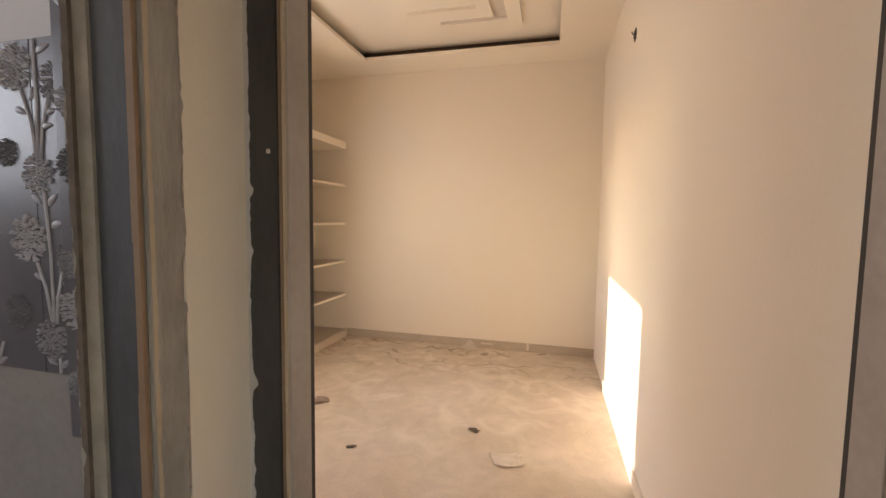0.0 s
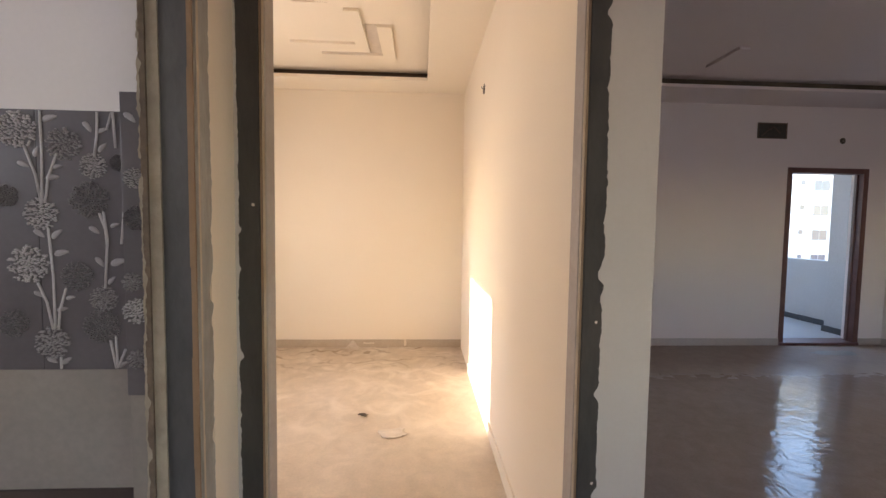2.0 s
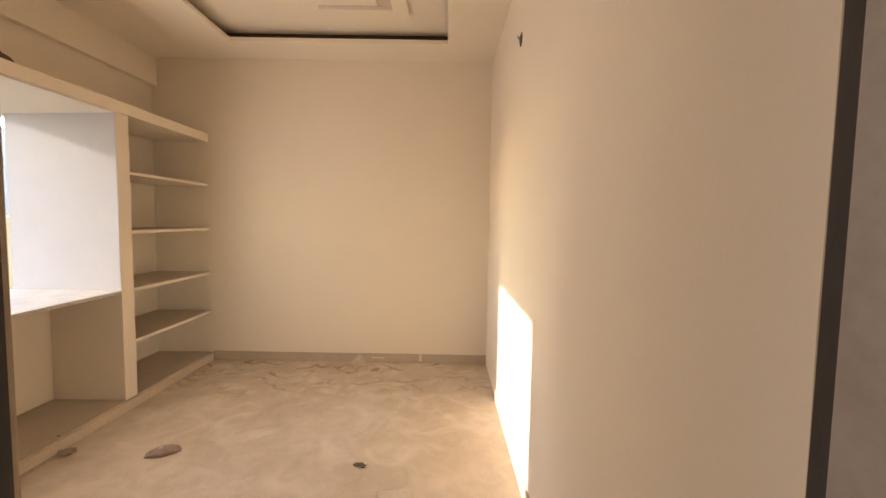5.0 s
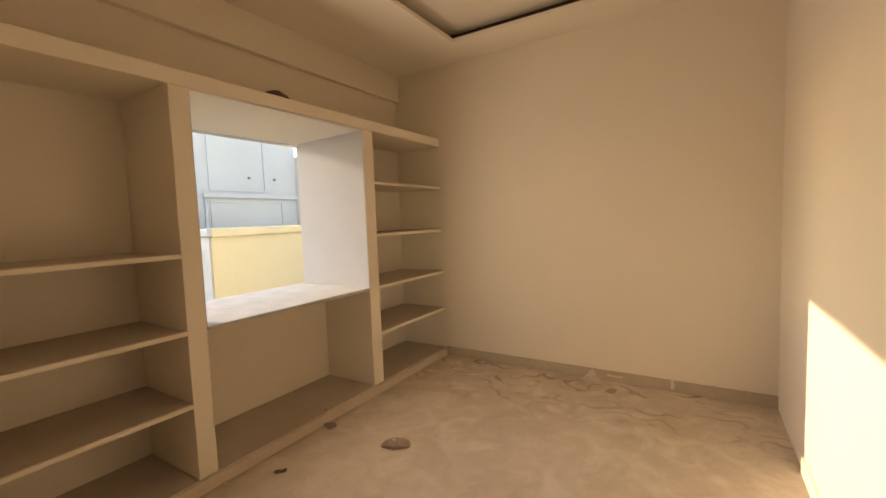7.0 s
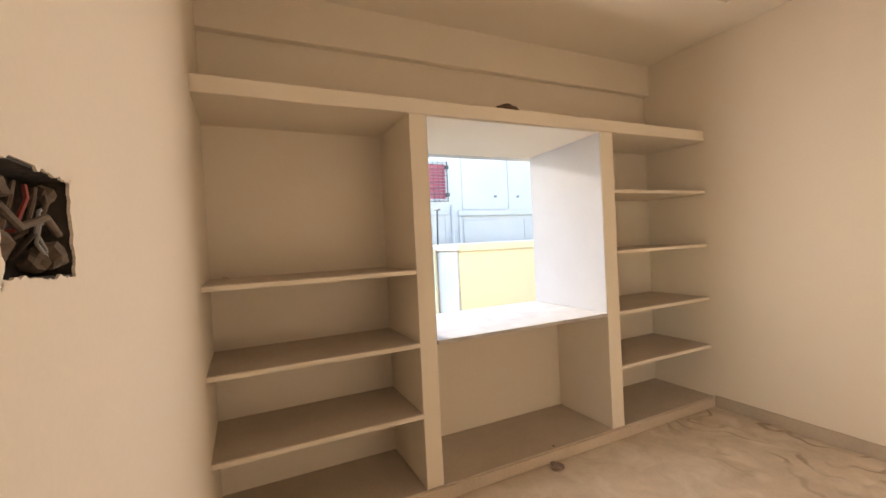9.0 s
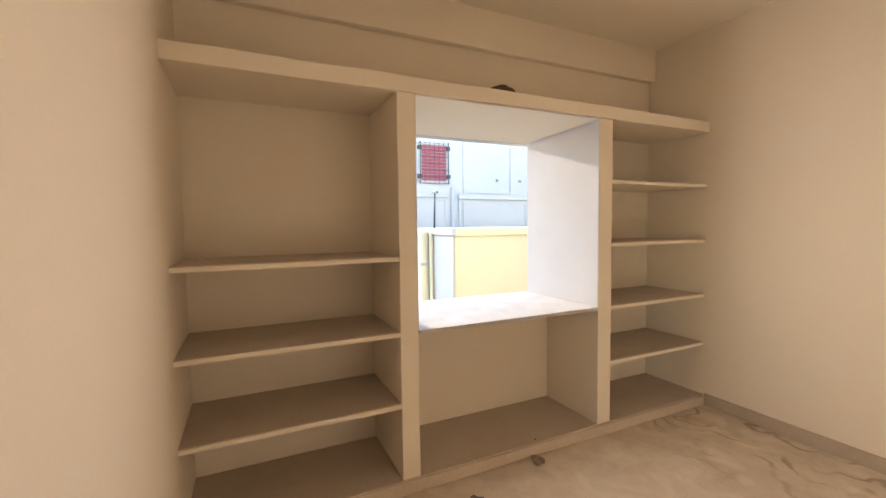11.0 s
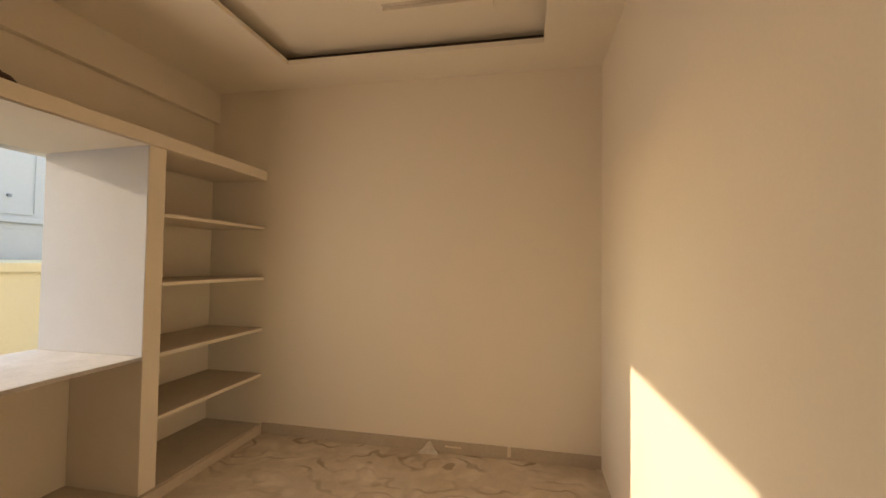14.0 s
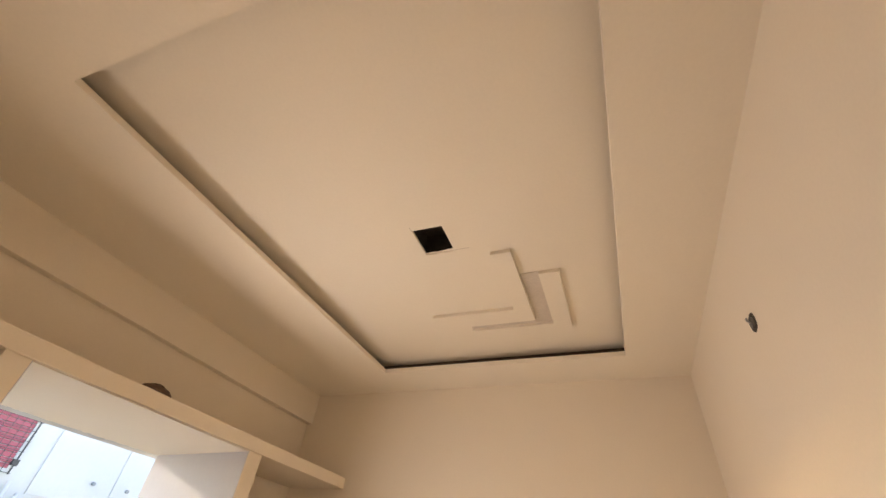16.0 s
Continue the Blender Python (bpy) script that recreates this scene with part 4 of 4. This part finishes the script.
def white_house():
    h = thing("white_house", "tall white rendered house with a red shuttered window", "house")
    X = -7.98
    part("wall", boxes(((-16.0, 2.75, GZ), (X, 8.2, 4.6))), FACADE, h, "white rendered wall")
    part("wing", boxes(((-16.0, 8.2, GZ), (X + 0.12, 16.0, 3.35))), FACADE, h)
    part("ledge", long_box((X, 5.45, 2.10), (X + 0.07, 8.2, 2.20), 1, 6, 0.004, 1.0, 0.01), FACADE, h)
    part("ledge", long_box((X, 2.75, 2.13), (X + 0.05, 5.15, 2.19), 1, 6, 0.004, 2.0, 0.01), FACADE, h)
    part("downpipe", tube([(X + 0.035, 5.28, GZ), (X + 0.035, 5.28, 2.4)], 0.035, 12), FACADE, h, smooth=True)
    part("downpipe", tube([(X + 0.028, 5.50, GZ), (X + 0.028, 5.50, 2.25)], 0.028, 12), FACADE, h, smooth=True)
    part("band", boxes(((X, 5.62, 2.27), (X + 0.03, 7.18, 2.31)), ((X, 5.62, 2.31), (X + 0.03, 5.66, 4.5)), ((X, 7.14, 2.31), (X + 0.03, 7.18, 4.5))), FACADE, h, "raised plaster band")
    part("panel_band", boxes(((X, 5.62, 1.98), (X + 0.02, 7.70, 2.02)), ((X, 7.66, 0.8), (X + 0.02, 7.70, 1.98)), ((X, 5.62, 0.8), (X + 0.02, 5.66, 1.98))), FACADE, h)
    part("panel_band", boxes(((X, 3.90, 0.8), (X + 0.02, 3.94, 2.10)), ((X, 5.07, 0.8), (X + 0.02, 5.11, 2.10)), ((X, 3.94, 2.06), (X + 0.02, 5.07, 2.10))), FACADE, h)
    for y in (6.70, 7.47):
        o = part("vent_pipe", tube([(X, y, 2.64), (X + 0.05, y, 2.63)], 0.034, 14), GREYPIPE, h, "short grey overflow pipe")
    wd = part("window", boxes(((X - 0.001, 4.34, 2.50), (X + 0.05, 4.40, 3.54)), ((X - 0.001, 5.11, 2.50), (X + 0.05, 5.17, 3.54)), ((X - 0.001, 4.40, 3.48), (X + 0.05, 5.11, 3.54)), ((X - 0.001, 4.40, 2.50), (X + 0.05, 5.11, 2.56)), bevel=0.004), FACADE, h)
    for k in range(11):
        z = 2.565 + k * 0.083
        part("slat", boxes(((X + 0.012, 4.40, z), (X + 0.034, 5.11, z + 0.070)), bevel=0.006), PINK, wd, "faded red shutter slat")
    for k in range(7):
        y = 4.36 + k * 0.133
        part("grill_bar", tube([(X + 0.075, y, 2.48), (X + 0.075, y, 3.56)], 0.014 if k in (0, 6) else 0.006, 6), IRON, wd)
    for k in range(7):
        z = 2.50 + k * 0.17
        part("grill_bar", tube([(X + 0.085, 4.33, z), (X + 0.085, 5.18, z)], 0.005, 6), IRON, wd)
    for y in (4.35, 5.16):
        for z in (2.62, 3.35):
            part("hinge", boxes(((X + 0.0, y - 0.05, z), (X + 0.09, y + 0.05, z + 0.10)), bevel=0.008), IRON, wd)
    return h


white_house()


def apartment():
    h = thing("apartment_building", "distant cream apartment block with rows of windows", "building")
    Y = 47.0
    part("wall", boxes(((46.4, Y, GZ), (70.0, Y + 14, 22.0))), APARTMENT, h)
    part("wing", boxes(((36.0, Y - 1.0, GZ), (46.4, Y + 12, 22.0))), APARTMENT, h)
    part("roof", boxes(((35.8, Y - 1.2, 22.0), (70.2, Y + 14.2, 22.4))), FACADE, h)
    for fl in range(-2, 7):
        zb = 0.25 + 3.0 * fl
        for x0, x1 in ((49.8, 51.7), (55.5, 57.4), (61.0, 62.9)):
            wd = part("window", boxes(((x0 - 0.08, Y - 0.05, zb - 0.08), (x0, Y + 0.02, zb + 1.28)), ((x1, Y - 0.05, zb - 0.08), (x1 + 0.08, Y + 0.02, zb + 1.28)), ((x0, Y - 0.05, zb + 1.2), (x1, Y + 0.02, zb + 1.28)), ((x0, Y - 0.12, zb - 0.08), (x1, Y + 0.02, zb))), FACADE, h)
            part("pane", boxes(((x0, Y - 0.02, zb), ((x0 + x1) / 2 - 0.03, Y - 0.005, zb + 1.2))), GLASSDARK, wd)
            part("pane", boxes((((x0 + x1) / 2 + 0.03, Y - 0.02, zb), (x1, Y - 0.005, zb + 1.2))), GLASSDARK, wd)
        part("vent_window", boxes(((48.1, Y - 0.03, zb + 0.7), (48.6, Y - 0.005, zb + 1.2))), GLASSDARK, h)
        part("floor_band", boxes(((46.4, Y - 0.06, zb - 1.0), (70.0, Y, zb - 0.75))), FACADE, h)
    return h


apartment()

# ---- loose things ----
def bowl():
    """Half of an upturned clay dish, seen on the slab above the window."""
    b = thing("clay_dish", "dark brown upturned clay dish on the top shelf slab", "dish")
    bm = bmesh.new()
    prof = ((0.092, 0.0), (0.088, 0.016), (0.070, 0.034), (0.040, 0.046), (0.0, 0.049))
    rings = []
    for r, z in prof[:-1]:
        rings.append([bm.verts.new((0.0 + r * 0.75 * math.cos(2 * math.pi * k / 24), 1.66 + r * math.sin(2 * math.pi * k / 24), TOPZ1 + z + 0.003 * math.sin(5 * k))) for k in range(24)])
    for p, q in zip(rings, rings[1:]):
        for k in range(24):
            bm.faces.new((p[k], p[(k + 1) % 24], q[(k + 1) % 24], q[k]))
    bm.faces.new(rings[-1])
    bm.faces.new(rings[0][::-1])
    bmesh.ops.translate(bm, verts=bm.verts[:], vec=(-0.075, 0, 0))
    part("shell", bm, CLAY, b, smooth=True)
    part("foot_ring", tube([(-0.075 + 0.03 * math.cos(a * 0.5236), 1.66 + 0.03 * math.sin(a * 0.5236), TOPZ1 + 0.047) for a in range(13)], 0.005, 6), CLAY, b)


bowl()


def broken_lid():
    """A broken piece of a shallow domed lid, with a snapped straight side."""
    t = thing("broken_lid", "broken grey-brown domed lid piece lying on the dusty floor", "lid")
    bm = bmesh.new()
    c, rings, n = Vector((0.618, 1.831, 0.0)), 6, 26
    grid = []
    for i in range(rings + 1):
        f = i / rings
        row = []
        for k in range(n + 1):
            a = 2 * math.pi * k / n
            rad = 0.092 * f * (1 + 0.04 * noise.noise(Vector((math.cos(a) * 4, math.sin(a) * 4, 1.0))))
            q = Vector((math.cos(a), math.sin(a))) * rad
            over = q.dot(Vector((0.45, -0.89))) - 0.050 + 0.35 * abs(q.dot(Vector((0.89, 0.45))))
            if over > 0:
                q -= Vector((0.45, -0.89)) * over
            p = Vector((q.x, q.y, 0.004 + 0.024 * (1 - f ** 2.2)))
            row.append(bm.verts.new(c + p + noise.noise_vector(p * 25) * 0.003))
        grid.append(row)
    for p, q in zip(grid, grid[1:]):
        for k in range(n):
            bm.faces.new((p[k], p[k + 1], q[k + 1], q[k]))
    bmesh.ops.remove_doubles(bm, verts=bm.verts[:], dist=0.0006)
    bmesh.ops.recalc_face_normals(bm, faces=bm.faces[:])
    ext = bmesh.ops.extrude_face_region(bm, geom=bm.faces[:])
    bmesh.ops.translate(bm, verts=[v for v in ext["geom"] if isinstance(v, bmesh.types.BMVert)], vec=(0, 0, -0.004))
    lo = min(v.co.z for v in bm.verts)
    bmesh.ops.translate(bm, verts=bm.verts[:], vec=(0, 0, -lo))
    part("lid_shell", bm, LID, t)
    bm = bmesh.new()
    bmesh.ops.create_icosphere(bm, subdivisions=2, radius=0.017)
    for v in bm.verts:
        v.co = Vector((v.co.x, v.co.y * 0.6, v.co.z * 0.6)) * (1 + 0.3 * noise.noise(v.co * 90)) + Vector((0.603, 1.838, 0.030))
    part("stuck_plaster", bm, CRUMB, t, "pale plaster lump on the lid")


broken_lid()


def crumple(name, label, category, x, y, size, height, material, seed, stretch=(1.0, 1.0), turn=0.0, z=0.0):
    """A torn, slightly curled scrap: an uneven thin sheet."""
    bm = bmesh.new()
    n = 8
    g = [[bm.verts.new((0, 0, 0)) for _ in range(n + 1)] for _ in range(n + 1)]
    for i in range(n + 1):
        for j in range(n + 1):
            u, v = (i / n - 0.5), (j / n - 0.5)
            w = noise.noise_vector(Vector((u * 2.2, v * 2.2, seed)))
            g[i][j].co = Vector(((u + w.x * 0.22) * size * stretch[0], (v + w.y * 0.22) * size * stretch[1], height * (0.5 + noise.noise(Vector((u * 3, v * 3, seed + 5.0)))) + 0.001))
    for i in range(n):
        for j in range(n):
            if i in (0, n - 1) and j in (0, n - 1):
                continue
            bm.faces.new((g[i][j], g[i + 1][j], g[i + 1][j + 1], g[i][j + 1]))
    bmesh.ops.delete(bm, geom=[v for v in bm.verts if not v.link_faces], context="VERTS")
    bmesh.ops.solidify(bm, geom=bm.faces[:], thickness=0.0012)
    lo = min(v.co.z for v in bm.verts)
    c, s = math.cos(turn), math.sin(turn)
    for v in bm.verts:
        v.co = Vector((x + v.co.x * c - v.co.y * s, y + v.co.x * s + v.co.y * c, z + v.co.z - lo))
    return tagged(part(name, bm, material, smooth=True), label, category)


crumple("crumpled_scrap", "small crumpled brown scrap beside the shelf plinth", "litter", 0.075, 1.80, 0.065, 0.030, LID, 1.0)
crumple("flat_scrap", "flattened brown scrap on the dusty floor", "litter", 0.205, 1.315, 0.05, 0.006, DARKBIT, 2.0, (1.3, 0.7), 0.8)
crumple("paper_sheet", "dirty pale paper sheet on the bedroom floor", "litter", 2.02, 1.47, 0.15, 0.010, PAPER, 3.0, (1.2, 0.8), 0.3)
crumple("dark_scrap", "dark torn scrap on the bedroom floor", "litter", 1.797, 1.735, 0.055, 0.012, DARKBIT, 4.0, (1.4, 0.5), -0.2)
crumple("dark_scrap", "small dark torn scrap on the bedroom floor", "litter", 1.131, 1.357, 0.045, 0.008, DARKBIT, 5.0, (1.3, 0.6), 0.4)
crumple("small_scrap", "small brown scrap near the doorway", "litter", 2.160, 0.541, 0.028, 0.006, DARKBIT, 6.0, (1.4, 0.7), 0.1)


def lump(name, label, x, y, s, material, seed, height=0.6, z=0.0):
    bm = bmesh.new()
    bmesh.ops.create_icosphere(bm, subdivisions=2, radius=1.0)
    for v in bm.verts:
        k = 1 + 0.45 * noise.noise(v.co * 1.6 + Vector((seed, 0, 0)))
        v.co = Vector((v.co.x * s * k, v.co.y * s * k * 0.8, max(v.co.z, -0.5) * s * k * height))
    lo = min(v.co.z for v in bm.verts)
    for v in bm.verts:
        v.co += Vector((x, y, z - lo))
    return tagged(part(name, bm, material), label, "debris", "crumbs on the floor")


# Triangular plaster lump against the skirting and a splash beside it.
tri = bmesh.new()
tv = [tri.verts.new(p) for p in ((1.375, 3.44, 0.0), (1.515, 3.44, 0.0), (1.44, 3.44, 0.085), (1.36, 3.395, 0.0), (1.52, 3.40, 0.0), (1.445, 3.432, 0.083))]
for q in ((0, 1, 2), (3, 5, 4), (0, 2, 5, 3), (1, 4, 5, 2), (0, 3, 4, 1)):
    tri.faces.new([tv[i] for i in q])
bmesh.ops.subdivide_edges(tri, edges=tri.edges[:], cuts=3, use_grid_fill=True)
for v in tri.verts:
    if v.co.z > 0.004:
        v.co += noise.noise_vector(v.co * 30) * 0.006
    v.co.y = min(v.co.y, D - 0.0145)
    v.co.z = max(v.co.z, 0.0)
tagged(part("plaster_heap", tri, CRUMB), "small pale plaster heap against the skirting", "debris")
tagged(part("plaster_splash", ragged_strip((2.02, D - 0.014, 0.02), (0, 0, 1), (1, 0, 0), (0, -1, 0), 0.075, 0.028, 0.02, 0.004, 3.3, 0.01), CRUMB), "pale plaster splash on the skirting", "debris")
tagged(part("plaster_splash", ragged_strip((1.56, D - 0.014, 0.045), (1, 0, 0), (0, 0, 1), (0, -1, 0), 0.12, 0.015, 0.012, 0.003, 8.3, 0.01), CRUMB), "long pale plaster splash on the skirting", "debris")

rng = random.Random(7)
for x, y, s, dark in ((2.257, 0.195, 0.006, 1), (2.27, 0.14, 0.006, 1), (2.615, 0.06, 0.007, 1), (2.60, 0.02, 0.005, 1), (2.107, -0.11, 0.010, 0), (2.362, -0.045, 0.011, 0), (2.05, 0.02, 0.006, 0), (1.90, 0.20, 0.006, 0),
                      (1.97, 0.33, 0.005, 0), (2.42, -0.10, 0.006, 0), (2.20, -0.12, 0.005, 0), (2.18, 0.32, 0.006, 1), (1.86, -0.03, 0.008, 0), (1.93, -0.16, 0.006, 0), (2.12, -0.13, 0.007, 0), (2.47, -0.17, 0.006, 0)):
    lump("crumb", "small dark debris crumb on the floor" if dark else "small pale plaster crumb on the floor", x, y, s, DARKBIT if dark else CRUMB, x * 7 + y)
for k in range(26):
    x, y = rng.uniform(1.84, 2.6), rng.uniform(-0.3, 0.9)
    lump("crumb", "small pale plaster crumb on the floor", x, y, rng.uniform(0.002, 0.0045), CRUMB, k * 1.3)
lump("plaster_lump", "pale plaster lump on the shelf plinth", 0.03, 1.095, 0.016, CRUMB, 2.2, 0.5, 0.0)
lump("mortar_crumb", "brown mortar crumb on the plinth edge", -0.02, 1.86, 0.008, DARKBIT, 4.2, 0.5, PZ + 0.004)
lump("mortar_crumb", "pale mortar crumb at the door frame foot", 2.67, -0.235, 0.018, CRUMB, 5.2, 0.6)
lump("mortar_crumb", "pale mortar crumb on the empty shelf", -0.42, 0.07, 0.022, CRUMB, 6.1, 0.4, 1.2575)


def puddle(x, y, sx, sy, seed):
    bm = bmesh.new()
    vs = []
    for k in range(40):
        a = 2 * math.pi * k / 40
        r = 1 + 0.55 * noise.noise(Vector((math.cos(a) * 1.7, math.sin(a) * 1.7, seed)))
        vs.append(bm.verts.new((x + sx * r * math.cos(a), y + sy * r * math.sin(a), 0.0008)))
    bm.faces.new(vs)
    tagged(part("water_stain", thick(bm, Vector((0, 0, 0.0006))), WETFLOOR), "dark damp stain on the hall floor", "stain", "stains on the hall floor")


WETFLOOR = surface("damp_floor", (0.20, 0.175, 0.16), (0.25, 0.22, 0.20), 0.3, 6, 60, 0.1)
puddle(6.95, 3.18, 0.26, 0.09, 1.0)
puddle(7.45, 2.85, 0.16, 0.05, 2.0)
puddle(7.62, 3.12, 0.14, 0.06, 3.0)
puddle(7.3, 2.35, 0.10, 0.025, 4.0)
